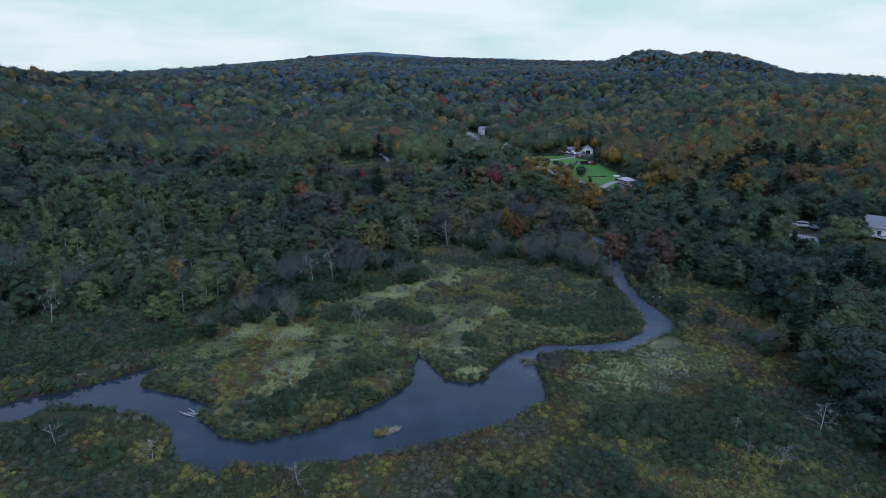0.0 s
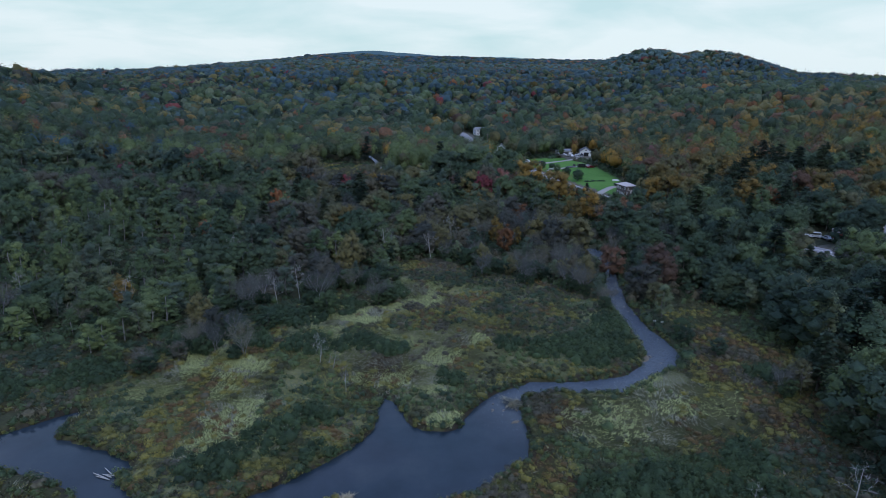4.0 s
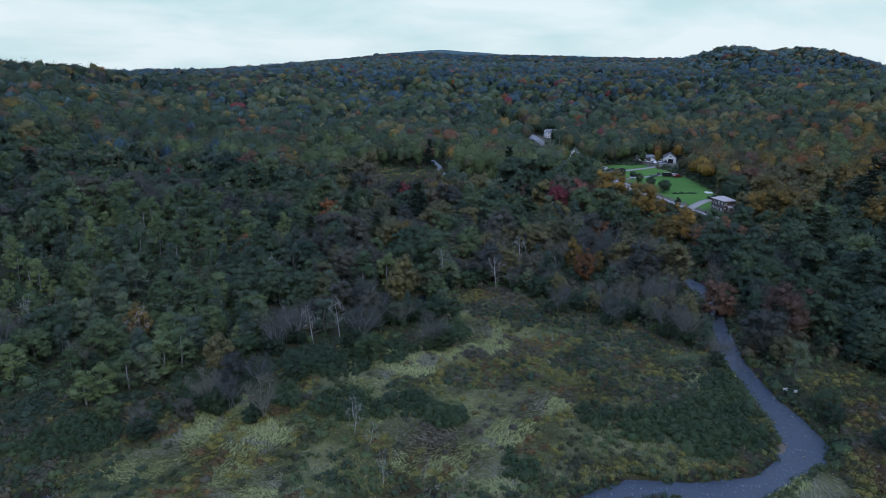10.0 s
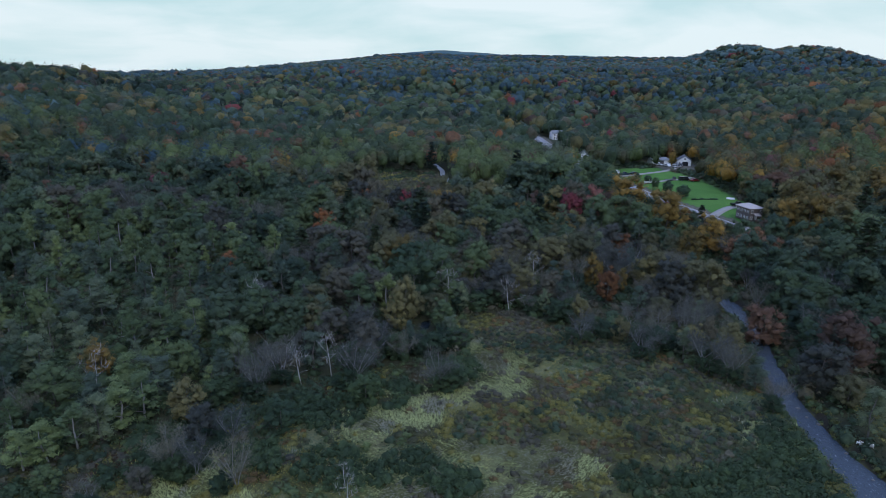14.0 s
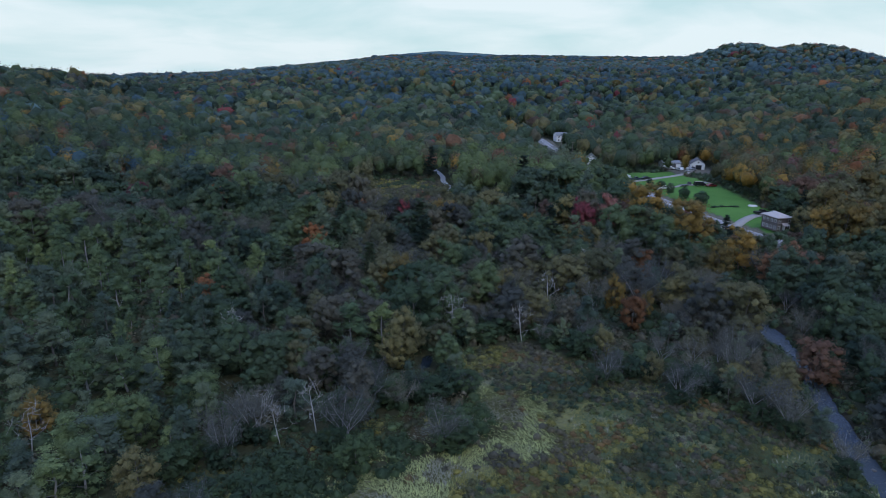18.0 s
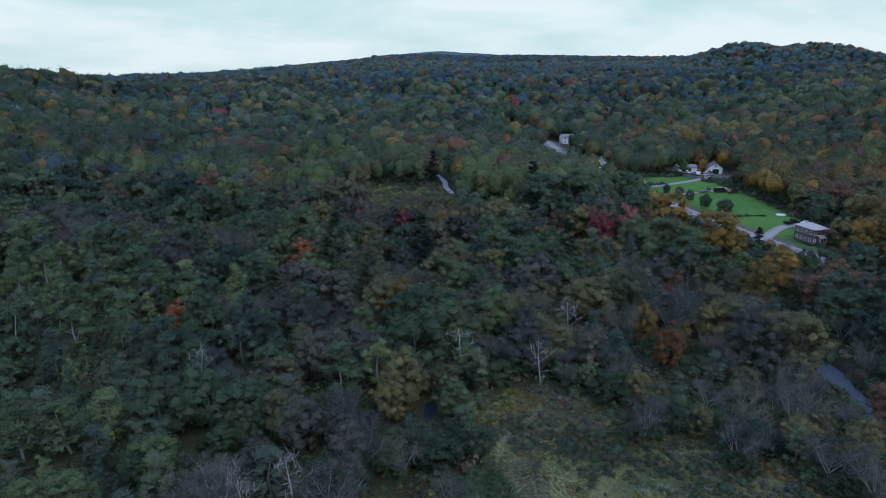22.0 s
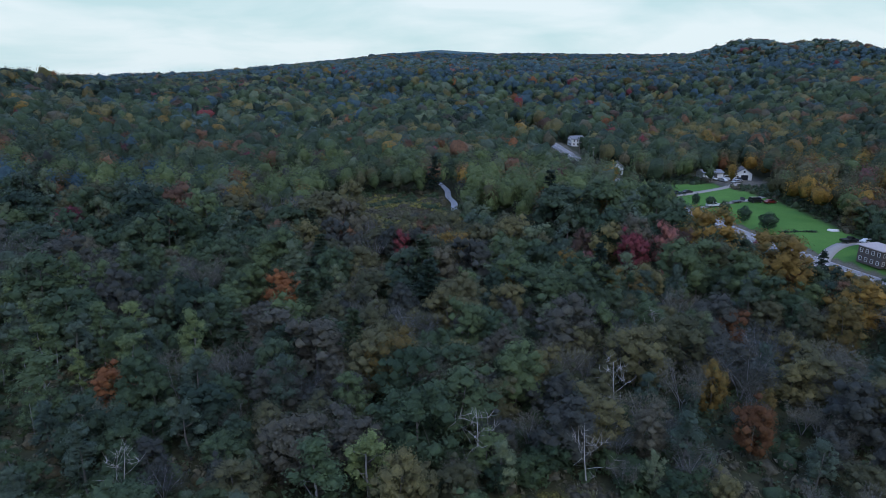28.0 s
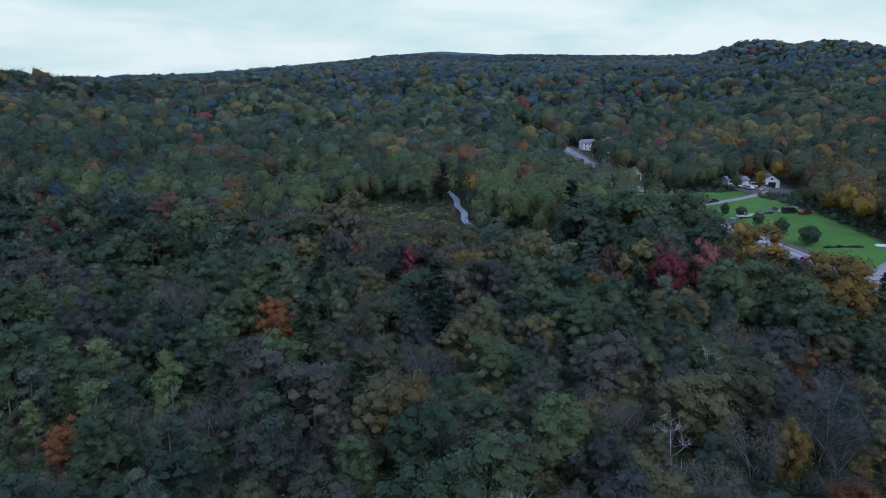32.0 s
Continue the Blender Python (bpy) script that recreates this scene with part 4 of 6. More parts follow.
tx, ty = scatter(-230, 260, 44, NEAR_Y, 6.0, 0.46)
hx_, hy_ = scatter(-78, 92, 134, 262, 4.9, 0.46)
core = (np.abs(tx - 7) < 85) & (ty > 134) & (ty < 262)
tx, ty = np.concatenate([tx[~core], hx_]), np.concatenate([ty[~core], hy_])
keep = (cover(tx, ty) == 0) & (inside_distance(tx, ty, RIVER) > 2.5) & seen(tx, ty) & free(tx, ty) & (np.abs(tx) < 46 + 0.58 * ty)
tx, ty = tx[keep], ty[keep]
tz = height(tx, ty)
road_d = line_distance(tx, ty, ROAD)
before = (tx < np.interp(ty, [p[1] for p in ROAD], [p[0] for p in ROAD])) & (tx > 50) & (ty > 236) & (ty < 330)
roof = np.where(before & (road_d < 30), 2.4 + 0.27 * np.maximum(road_d - 4, 0) + road_level(tx, ty) - tz, 99.0)
sight = tx / (ty + 2.5)
east = (((sight > 0.625) & (sight < 0.70)) | ((sight > 0.755) & (sight < 0.84))) & (ty < 214) & (ty > 60) & (road_d < 50) & (tx < np.interp(ty, [p[1] for p in ROAD], [p[0] for p in ROAD]))
roof = np.where(east, np.minimum(roof, 1.8 + 0.19 * np.maximum(road_d - 5 + 9 * (sight > 0.72), 0) + road_level(tx, ty) - tz), roof)
# trees here are capped to fit the camera's view of the stream
stream_view = (tx > -38) & (tx < 12) & (ty > 255)
roof = np.where(stream_view, np.minimum(roof, 1.8 + 0.275 * np.maximum(304 - ty, 0) - tz + 2.5), roof)
for x, y, z, low in zip(tx, ty, tz, roof):
    r1, r2, r3, r4 = rng.rand(4)
    kind = choose(x, y, r1, r2)
    grown = 0.72 + 0.45 * smooth((y - 120) / 120) if x < 55 else 1.05
    if abs(x - 7) < 85 and 134 < y < 262:
        grown *= 0.84
    if kind in ("bare_alder", "young_birch"):
        grown *= 0.9
    big = float(min(grown * (0.66 + 0.62 * r3 * r3 + 0.06), low / 9.8))
    if big > 0.2:
        plant(kind, x, y, big, 0.92 + 0.36 * r4, 360 * r3, z)
for kind, x, y, size, wide in LANDMARKS:
    plant(kind, x, y, size, wide, x * 40)

# willow shrubs along the forest's edge and below the leafless alders
wx_, wy_ = scatter(-66, 74, 118, 196, 3.4, 0.45)
inner, outer = cover(wx_, wy_), np.minimum(np.isin(cover(wx_, wy_ - 5), (1, 2)), inside_distance(wx_, wy_, RIVER) > 2)
s = (inner == 0) & outer & free(wx_, wy_)
for x, y in zip(wx_[s][:150], wy_[s][:150]):
    plant("willow_shrub", x, y, 0.55 + 0.45 * rng.rand(), 0.9 + 0.4 * rng.rand(), 360 * rng.rand())
for kind, x, y, size, wide in LANDMARKS:
    if kind == "bare_alder":
        for k in range(2):
            plant("willow_shrub", x + rng.uniform(-2.2, 2.2), y - 1.0 - 1.2 * rng.rand(), 0.4 + 0.35 * rng.rand(), 1.1, 360 * rng.rand())

# woods too far off to pick out single trees
PALETTES = {
    "hill": (("needle", 0.13), ("deep", 0.26), ("spruce", 0.05), ("green", 0.24), ("sage", 0.08), ("olive", 0.10), ("yellow", 0.03), ("mauve", 0.05), ("rust", 0.05), ("orange", 0.01), ("red", 0.01)),
    "gold": (("needle", 0.05), ("deep", 0.17), ("green", 0.14), ("olive", 0.28), ("yellow", 0.20), ("rust", 0.10), ("orange", 0.05), ("salmon", 0.01)),
    "valley": (("needle", 0.05), ("deep", 0.16), ("green", 0.38), ("sage", 0.12), ("olive", 0.12), ("yellow", 0.02), ("mauve", 0.07), ("rust", 0.03), ("orange", 0.01), ("red", 0.01)),
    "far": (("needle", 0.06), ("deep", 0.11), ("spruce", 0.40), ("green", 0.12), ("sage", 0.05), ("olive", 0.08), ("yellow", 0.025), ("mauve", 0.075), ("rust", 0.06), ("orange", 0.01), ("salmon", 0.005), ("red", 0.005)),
}


def woods(x, y, tall, wide, count, card, fine, name, label):
    """Tree crowns: an uneven, lobed mass under a skin of leaf sprays, one mesh for each leaf colour."""
    z = height(x, y)
    k = len(x)
    stand = np.clip(1.7 * (0.6 * vnoise(x, y, 42, 12) + 0.4 * vnoise(x, y, 110, 13) - 0.5) + 0.5, 0, 0.999)
    roll = np.where(rng.rand(k) < 0.65, rng.rand(k), 0.78 * stand)
    # the far palette, with its haze-tinted leaves, takes over with distance
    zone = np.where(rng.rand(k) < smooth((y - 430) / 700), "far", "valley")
    zone = np.where((x < -80 - 0.12 * (y - 200)) & (rng.rand(k) < 1 - smooth((y - 600) / 600)), "hill", zone)
    zone = np.where((x > 92) & (y < 520) & (vnoise(x, y, 40, 14) > 0.30), "gold", zone)
    which = np.empty(k, object)
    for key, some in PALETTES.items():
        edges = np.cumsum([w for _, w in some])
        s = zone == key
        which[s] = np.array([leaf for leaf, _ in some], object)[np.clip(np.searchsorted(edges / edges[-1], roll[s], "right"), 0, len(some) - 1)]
    ball = bmesh.new()
    bmesh.ops.create_icosphere(ball, subdivisions=fine, radius=1.0)
    ico = np.array([w.co[:] for w in ball.verts])
    tri = np.array([[w.index for w in q.verts] for q in ball.faces])
    ball.free()
    nv = len(ico)
    for leaf in sorted(set(which)):
        s = np.flatnonzero(which == leaf)
        m = len(s)
        grow = 0.62 + 0.72 * rng.rand(m) ** 1.3
        th, hz = wide * grow * rng.uniform(0.85, 1.15, m), tall * (0.45 + 0.6 * grow) * rng.uniform(0.85, 1.15, m)
        pointed = leaf == "needle"
        if pointed:
            th, hz = th * 0.68, hz * 1.22
        mid = np.stack([x[s], y[s], z[s] + hz * 0.54], 1)
        half = np.stack([th * 0.5, th * 0.5, hz * 0.46], 1)
        a, b, p, q = unit(rng, m), unit(rng, m), 6.28 * rng.rand(m), 6.28 * rng.rand(m)

        def reach(d, t):
            """How far the crown of tree t goes out in the direction d."""
            r = 1 + 0.22 * np.sin(3.3 * (d * a[t]).sum(-1) + p[t]) + 0.16 * np.sin(6.5 * (d * b[t]).sum(-1) + q[t])
            return r * (1 - 0.42 * (d[..., 2] + 0.6)).clip(0.2, 1.3) if pointed else r

        own = np.repeat(np.arange(m), nv)
        d0 = np.tile(ico, (m, 1))
        core = mid[own] + d0 * half[own] * (reach(d0, own) * (0.60 if count > 240 else 0.76 if count > 12 else 0.92) * rng.uniform(0.80, 1.14, m * nv))[:, None]
        f = (tri[None] + (np.arange(m) * nv)[:, None, None]).reshape(-1, 3)
        t2 = np.repeat(np.arange(m), count)
        d = unit(rng, m * count)
        d[:, 2] = np.where(d[:, 2] < -0.35, -d[:, 2], d[:, 2])
        c = mid[t2] + d * half[t2] * (reach(d, t2) * rng.uniform(0.74, 1.06, m * count))[:, None]
        nn = d + 0.45 * unit(rng, m * count) + (0, 0, 0.25)
        nn /= np.linalg.norm(nn, axis=1, keepdims=True)
        cv, cf = sprays(c, nn, card * rng.uniform(0.6, 1.4, m * count), rng)
        soft = np.concatenate([d0 + 0.55 * unit(rng, m * nv), np.repeat(0.75 * d + 0.7 * nn, 3, 0)])
        me = fast_mesh(name, np.concatenate([core, cv]), np.concatenate([f, cf + len(core)]))
        rounded_shading(me, soft)
        shade = np.clip(0.14 * rng.normal(size=m), -0.5, 0.5)
        at = me.attributes.new("tone", "FLOAT", "POINT")
        at.data.foreach_set("value", np.concatenate([shade[own], np.repeat(shade[t2], 3)]).astype(np.float32))
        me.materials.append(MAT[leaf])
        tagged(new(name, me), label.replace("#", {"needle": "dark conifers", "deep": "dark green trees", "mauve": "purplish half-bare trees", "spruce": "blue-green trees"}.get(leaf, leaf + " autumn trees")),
               "woods", kind="stuff")


def wood_band(x0, x1, y0, y1, gap, tall, wide, count, card, fine, name, label, outside=None):
    x, y = scatter(x0, x1, y0, y1, gap, 0.42 if y0 < 500 else 0.75)
    near_road = (line_distance(x, y, ROAD) < np.where(y > 380, 19, 12)) & (x < np.interp(y, [p[1] for p in ROAD], [p[0] for p in ROAD])) & (((y > 384) & (y < 470)) | (y < 345))
    ok = seen(x, y, 20) & (cover(x, y) == 0) & free(x, y) & ~near_road
    if outside is not None:
        ok &= outside(x, y)
    woods(x[ok], y[ok], tall, wide, count, card, fine, name, label)


wood_band(-330, 330, 44, NEAR_Y, 5.6, 10, 7.6, 300, 0.46, 2, "woods", "hillside wood of # beside the valley", lambda x, y: np.abs(x) >= 46 + 0.58 * y)
wood_band(-420, 470, NEAR_Y, 400, 5.6, 10.5, 7.6, 330, 0.46, 2, "woods", "dense wood of # on the valley slopes", lambda x, y: y > NEAR_Y)
wood_band(-480, 540, 400, 540, 6.2, 11, 8.8, 170, 0.56, 2, "woods", "dense wood of # on the valley slopes")
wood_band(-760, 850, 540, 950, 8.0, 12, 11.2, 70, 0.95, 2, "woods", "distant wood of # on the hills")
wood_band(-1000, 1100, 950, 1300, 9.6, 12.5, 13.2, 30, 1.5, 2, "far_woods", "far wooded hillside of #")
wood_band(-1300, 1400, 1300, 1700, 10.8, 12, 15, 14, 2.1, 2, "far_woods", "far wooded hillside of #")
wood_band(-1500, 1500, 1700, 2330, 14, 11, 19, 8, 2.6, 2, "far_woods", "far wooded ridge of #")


# ---- undergrowth, marsh shrubs and grass ----
_ball = bmesh.new()
bmesh.ops.create_icosphere(_ball, subdivisions=1, radius=1.0)
MOUND = np.array([w.co[:] for w in _ball.verts])
MOUND_TRI = np.array([[w.index for w in q.verts] for q in _ball.faces])
_ball.free()


def shrubs(x, y, tall, wide, count, card, leaf, name, label, level=None):
    """Low leafy mounds, joined."""
    if not len(x):
        return
    z = height(x, y) if level is None else np.full(len(x), level)
    m = len(x)
    grow = 0.55 + 0.95 * rng.rand(m) ** 1.6 + 0.5 * (vnoise(x, y, 7, 61) - 0.4)
    th, hz = wide * grow * rng.uniform(0.8, 1.2, m), tall * grow * rng.uniform(0.7, 1.2, m)
    d = unit(rng, m * count)
    d[:, 2] = np.abs(d[:, 2])
    half = np.stack([th * 0.5, th * 0.5, hz], 1)
    base = np.stack([x, y, z], 1)
    own = np.repeat(np.arange(m), count)
    c = base[own] + d * half[own] * rng.uniform(0.5, 1.18, (m * count, 1))
    nn = d + 0.5 * unit(rng, m * count) + (0, 0, 0.25)
    nn /= np.linalg.norm(nn, axis=1, keepdims=True)
    v, f = sprays(c, nn, 0.95 * card * rng.uniform(0.55, 1.5, m * count), rng)
    nv = len(MOUND)
    at_ = np.repeat(np.arange(m), nv)
    d0 = np.tile(MOUND, (m, 1))
    core = base[at_] + d0 * half[at_] * 0.62 * rng.uniform(0.6, 1.2, (m * nv, 1))
    soft = np.concatenate([np.repeat(d * (1, 1, 1.2) + 0.45 * nn, 3, 0), d0 + 0.35 * unit(rng, m * nv)])
    f = np.concatenate([f, (MOUND_TRI[None] + (np.arange(m) * nv)[:, None, None]).reshape(-1, 3) + len(v)])
    me = rounded_shading(fast_mesh(name, np.concatenate([v, core]), f), soft)
    shade = np.clip(0.10 * rng.normal(size=m) + 0.5 * (vnoise(x, y, 6, 62) - 0.5), -0.5, 0.5)
    at = me.attributes.new("tone", "FLOAT", "POINT")
    at.data.foreach_set("value", np.concatenate([np.repeat(shade[own], 3), shade[at_]]).astype(np.float32))
    me.materials.append(MAT[leaf])
    tagged(new(name, me), label, "shrubs", kind="stuff")


def tufts(x, y, tall, leaf, name, label, blades=6, wide=0.05, level=None):
    """Grass of slender, bent blades that lean with the lie of the meadow, joined."""
    z = height(x, y) if level is None else np.full(len(x), level)
    m = len(x) * blades
    root = np.repeat(np.stack([x, y, z], 1), blades, 0) + rng.normal(size=(m, 3)) * (0.22, 0.22, 0)
    h = tall * rng.uniform(0.5, 1.3, (m, 1))
    th = 9 * vnoise(root[:, 0], root[:, 1], 9, 71) + rng.normal(size=m) * 0.9
    lean = np.stack([np.cos(th), np.sin(th), 0 * th], 1)
    side = np.stack([-np.sin(th), np.cos(th), 0 * th], 1)
    w = wide * rng.uniform(0.7, 1.6, (m, 1))
    far = rng.uniform(0.8, 1.9, (m, 1)) * h
    v = np.stack([root - side * w, root + side * w, root + lean * far + (0, 0, 0.8) * h], 1).reshape(-1, 3)
    own = np.cross(v[1::3] - v[0::3], v[2::3] - v[0::3])
    own /= np.linalg.norm(own, axis=1, keepdims=True) + 1e-9
    down = np.flatnonzero(own[:, 2] < 0)
    tri = np.arange(3 * m).reshape(-1, 3)
    tri[down] = tri[down][:, ::-1]
    own[down] *= -1
    me = rounded_shading(fast_mesh(name, v, tri), np.repeat(0.5 * own + (0, 0, 0.7) + 0.25 * unit(rng, m), 3, 0))
    me.materials.append(MAT[leaf])
    tagged(new(name, me), label, "grass", kind="stuff")


ux, uy = scatter(-150, 160, 50, 400, 2.9)
ok = (cover(ux, uy) == 0) & seen(ux, uy, 4) & (((np.abs(ux) < 30 + 0.45 * uy) & (uy < 280)) | (np.abs(inside_distance(ux, uy, LAWN)) < 16) | (np.abs(inside_distance(ux, uy, FAR_BRUSH)) < 12))
ux, uy = ux[ok], uy[ok]
mix = vnoise(ux, uy, 14, 21) * 0.7 + 0.3 * rng.rand(len(ux))
for lo, hi, leaf, label in ((0, 0.36, "deep", "dark leafy undergrowth below the trees"), (0.36, 0.52, "willow", "blue-green undergrowth below the trees"),
                            (0.52, 0.66, "green", "green brush below the trees"), (0.66, 1.1, "mauve", "bare purplish brush below the trees")):
    s = (mix >= lo) & (mix < hi)
    shrubs(ux[s], uy[s], 1.9, 3.4, 44, 0.42, leaf, "undergrowth", label)

PALE = [(-17, 134, 4), (-12, 138, 5), (-7, 145, 5), (-1, 151, 5), (3, 159, 5), (5, 148, 4), (-10, 123, 5), (-6, 119, 6), (-2, 124, 6), (3, 125, 6), (-2, 115, 6), (6, 120, 5), (11, 127, 4), (-6, 111, 4), (3, 109, 4), (6, 96, 3), (-42, 106, 3),
        (-39, 110, 3), (-35, 122, 4), (-38, 117, 3), (-29, 113, 4), (-28, 104, 4), (-27, 97, 4), (-27, 89, 4), (-19, 93, 4), (29, 94, 5), (36, 102, 5), (38, 95, 6), (45, 98, 6), (51, 103, 4), (46, 108, 4), (44, 134, 4)]
HEATHER = [(9, 138, 4), (0, 134, 4), (19, 141, 4), (24, 162, 7), (27, 153, 7), (31, 150, 7), (19, 170, 7), (33, 132, 6), (26, 136, 5), (12, 162, 6), (22, 143, 5), (42, 138, 5), (5, 166, 5), (58, 84, 8), (66, 86, 9),
           (50, 78, 8), (62, 70, 9), (-30, 84, 5), (-8, 96, 4), (20, 68, 6), (-60, 74, 8), (-45, 66, 7)]
WILLOWS = [(-19, 123, 4.5), (-13, 122, 3), (-9, 124.5, 4), (-3, 121.5, 3.5), (20.5, 123.5, 3), (27, 121, 4.5), (32, 122, 5), (37, 124, 5), (41, 119.5, 3.5), (34, 117, 4), (41, 128, 4.5), (44, 135, 3),
           (-20, 92, 5), (-14, 97, 4), (-26, 86, 4), (8, 110, 3), (33, 80, 5), (40, 81, 6), (45, 77, 5), (34, 72, 4), (26, 78, 4), (48, 86, 4), (65, 111, 3), (-12, 88, 3), (-30, 125, 4), (-40, 124, 5),
           (-55, 112, 6), (-70, 106, 6), (-23, 137, 5), (-14, 143, 5), (-4, 152, 5), (-60, 78, 4), (-48, 72, 4), (22, 58, 6), (5, 62, 5)]
RUSTS = [(3, 134, 3), (6, 137, 4), (11, 140, 4), (-27, 93, 5), (-36, 97, 5), (-19, 99, 4), (20, 84, 4), (24, 76, 4), (62, 92, 5), (68, 98, 5), (30, 64, 4), (-30, 108, 4), (18, 150, 4), (28, 146, 4)]


def blobs(x, y, some):
    """How deep a place lies within the nearest of some round patches: 1 at the centre, 0 at the edge."""
    best = np.full(x.shape, -9.0)
    for px, py, pr in some:
        best = np.maximum(best, 1 - np.hypot(x - px, y - py) / pr)
    return best + 0.5 * (vnoise(x, y, 4, 35) - 0.5)


sx, sy = scatter(-112, 84, 34, 190, 1.25)
cv, bank = cover(sx, sy), inside_distance(sx, sy, RIVER)
ok = np.isin(cv, (1, 2)) & seen(sx, sy, 4) & (bank > 0.15)
sx, sy, cv, bank = sx[ok], sy[ok], cv[ok], bank[ok]
PALE = [(px, py, 1.15 * pr) for px, py, pr in PALE]
pale, will, rus = blobs(sx, sy, PALE), blobs(sx, sy, WILLOWS), blobs(sx, sy, RUSTS)
n1, n2, rd = vnoise(sx, sy, 13, 31), vnoise(sx, sy, 5, 32), rng.rand(len(sx))
kind = np.full(len(sx), -1)
some = rd < np.where(cv == 2, 0.98, 0.80) + 0.9 * (n2 - 0.5)
hue = 0.60 * n1 + 0.40 * n2 + 0.09 * (rng.rand(len(sx)) - 0.5)
kind[some] = np.select([hue < 0.27, hue < 0.40, hue < 0.50, hue < 0.61, hue < 0.68], [1, 2, 5, 3, 4], 6)[some]
left_brush = (sx < -18) & (cv == 2) & (sy > 96)
kind[left_brush] = np.select([hue < 0.40, hue < 0.48, hue < 0.56, hue < 0.64], [1, 0, 2, 6], 1)[left_brush]
kind[left_brush & (rd > 0.92)] = 5
kind[left_brush & (rd < 0.05)] = 3
kind[(pale > 0.03) & (rd > 0.07 + 0.2 * (n2 > 0.62))] = -1
heath = blobs(sx, sy, HEATHER)
kind[(heath > 0.0) & (rd < 0.92)] = np.where(rng.rand(len(sx)) < 0.42, 1, np.where(rng.rand(len(sx)) < 0.5, 6, 5))[(heath > 0.0) & (rd < 0.92)]
kind[(rus > 0.05) & (rd < 0.75)] = np.where(rng.rand(len(sx)) < 0.55, 4, 3)[(rus > 0.05) & (rd < 0.75)]
kind[(will > 0.0) & (rd < 0.95)] = 0
kind[(bank < 1.2) & (kind < 0) & (rd < 0.75)] = 2
for k, (leaf, tall, wide, label) in enumerate((("willow", 1.6, 2.4, "tall dark blue-green willow brush in the marsh"), ("deep", 1.0, 1.9, "dark green alder brush"),
                                               ("green", 0.85, 1.8, "green marsh shrubs along the water"), ("moss", 0.6, 1.7, "olive yellow marsh shrubs"),
                                               ("fern", 0.5, 1.6, "rust brown ferns in the marsh"), ("olive", 0.65, 1.7, "dull olive marsh plants"), ("mauve", 0.7, 1.7, "dark purplish marsh heather"))):
    s = kind == k
    lowered = np.where(bank[s] < 1.5, 0.6, 1.0) if k == 0 else 1.0
    shrubs(sx[s], sy[s], tall * lowered, wide, 110 if k == 0 else 64, 0.22 if k == 0 else 0.19, leaf, "marsh_shrubs", label)

qx, qy = scatter(-75, 75, 40, 190, 0.5)
cq, bq = cover(qx, qy), inside_distance(qx, qy, RIVER)
ok = np.isin(cq, (1, 2)) & (bq > 0.05) & seen(qx, qy, 2)
qx, qy, cq, bq = qx[ok], qy[ok], cq[ok], bq[ok]
pq, rq, nq, mq = blobs(qx, qy, PALE), blobs(qx, qy, RUSTS), vnoise(qx, qy, 5, 41), vnoise(qx, qy, 15, 42)
ru = rng.rand(len(qx))
open_ = (cq == 1) | (ru < 0.5)
worn = np.abs(vnoise(qx, qy, 11, 43) - 0.5) < 0.035
reedy = (((pq > 0.0) & ((nq > 0.66) | worn)) | (ru < 0.04) | ((bq < 0.9) & (nq > 0.7))) & open_
grassy = (pq > -0.08 + 0.3 * (nq - 0.5)) & ~reedy & open_
rest = ~reedy & ~grassy & open_
tone = 0.6 * mq + 0.25 * nq + 0.15 * ru
tufts(qx[rest & (tone < 0.45)], qy[rest & (tone < 0.45)], 0.30, "green", "marsh_grass", "dull green tufted marsh grass", 4)
tufts(qx[rest & (tone >= 0.45) & (tone < 0.6)], qy[rest & (tone >= 0.45) & (tone < 0.6)], 0.30, "moss", "marsh_grass", "olive tufted marsh grass", 4)
tufts(qx[rest & (tone >= 0.6)], qy[rest & (tone >= 0.6)], 0.30, "fern", "marsh_grass", "rust brown withered marsh grass", 4)
tufts(qx[grassy], qy[grassy], 0.34, "grass", "marsh_grass", "pale green tall meadow grass", 7)
tufts(qx[reedy], qy[reedy], 0.38, "reed", "reeds", "straw-coloured dry reeds and grass", 5)

fx, fy = scatter(-108, 12, 284, 384, 1.9)
s = (cover(fx, fy) == 2) & (rng.rand(len(fx)) < 0.8)
nf = vnoise(fx, fy, 9, 51)
for lo, hi, leaf, label in ((0, 0.45, "green", "green brush beside the far stream"), (0.45, 0.62, "moss", "olive brush beside the far stream"), (0.62, 1, "mauve", "brown heath beside the far stream")):
    q = s & (nf >= lo) & (nf < hi)
    shrubs(fx[q], fy[q], 0.9, 2.4, 26, 0.45, leaf, "brush", label)

# overhanging fringe along the water's edge
edge_pts = []
for (ax, ay), (bx, by) in zip(RIVER, RIVER[1:]):
    k = max(1, int(math.hypot(bx - ax, by - ay) / 0.75))
    edge_pts += [(ax + (bx - ax) * (s + rng.rand()) / k, ay + (by - ay) * (s + rng.rand()) / k) for s in range(k)]
ex, ey = np.array(edge_pts).T
for step in range(3):
    ex2, ey2 = ex + rng.normal(size=len(ex)) * 0.8, ey + rng.normal(size=len(ex)) * 0.8
    dd = inside_distance(ex2, ey2, RIVER)
    s = (dd > -0.1) & (dd < 1.5) & (ex2 > -112) & (ey2 < 188) & seen(ex2, ey2, 4)
    leaf = ("deep", "moss", "green")[step]
    shrubs(ex2[s], ey2[s], 0.7, 1.25, 50, 0.19, leaf, "bank_fringe", ("dark", "olive", "green")[step] + " plants overhanging the river bank")


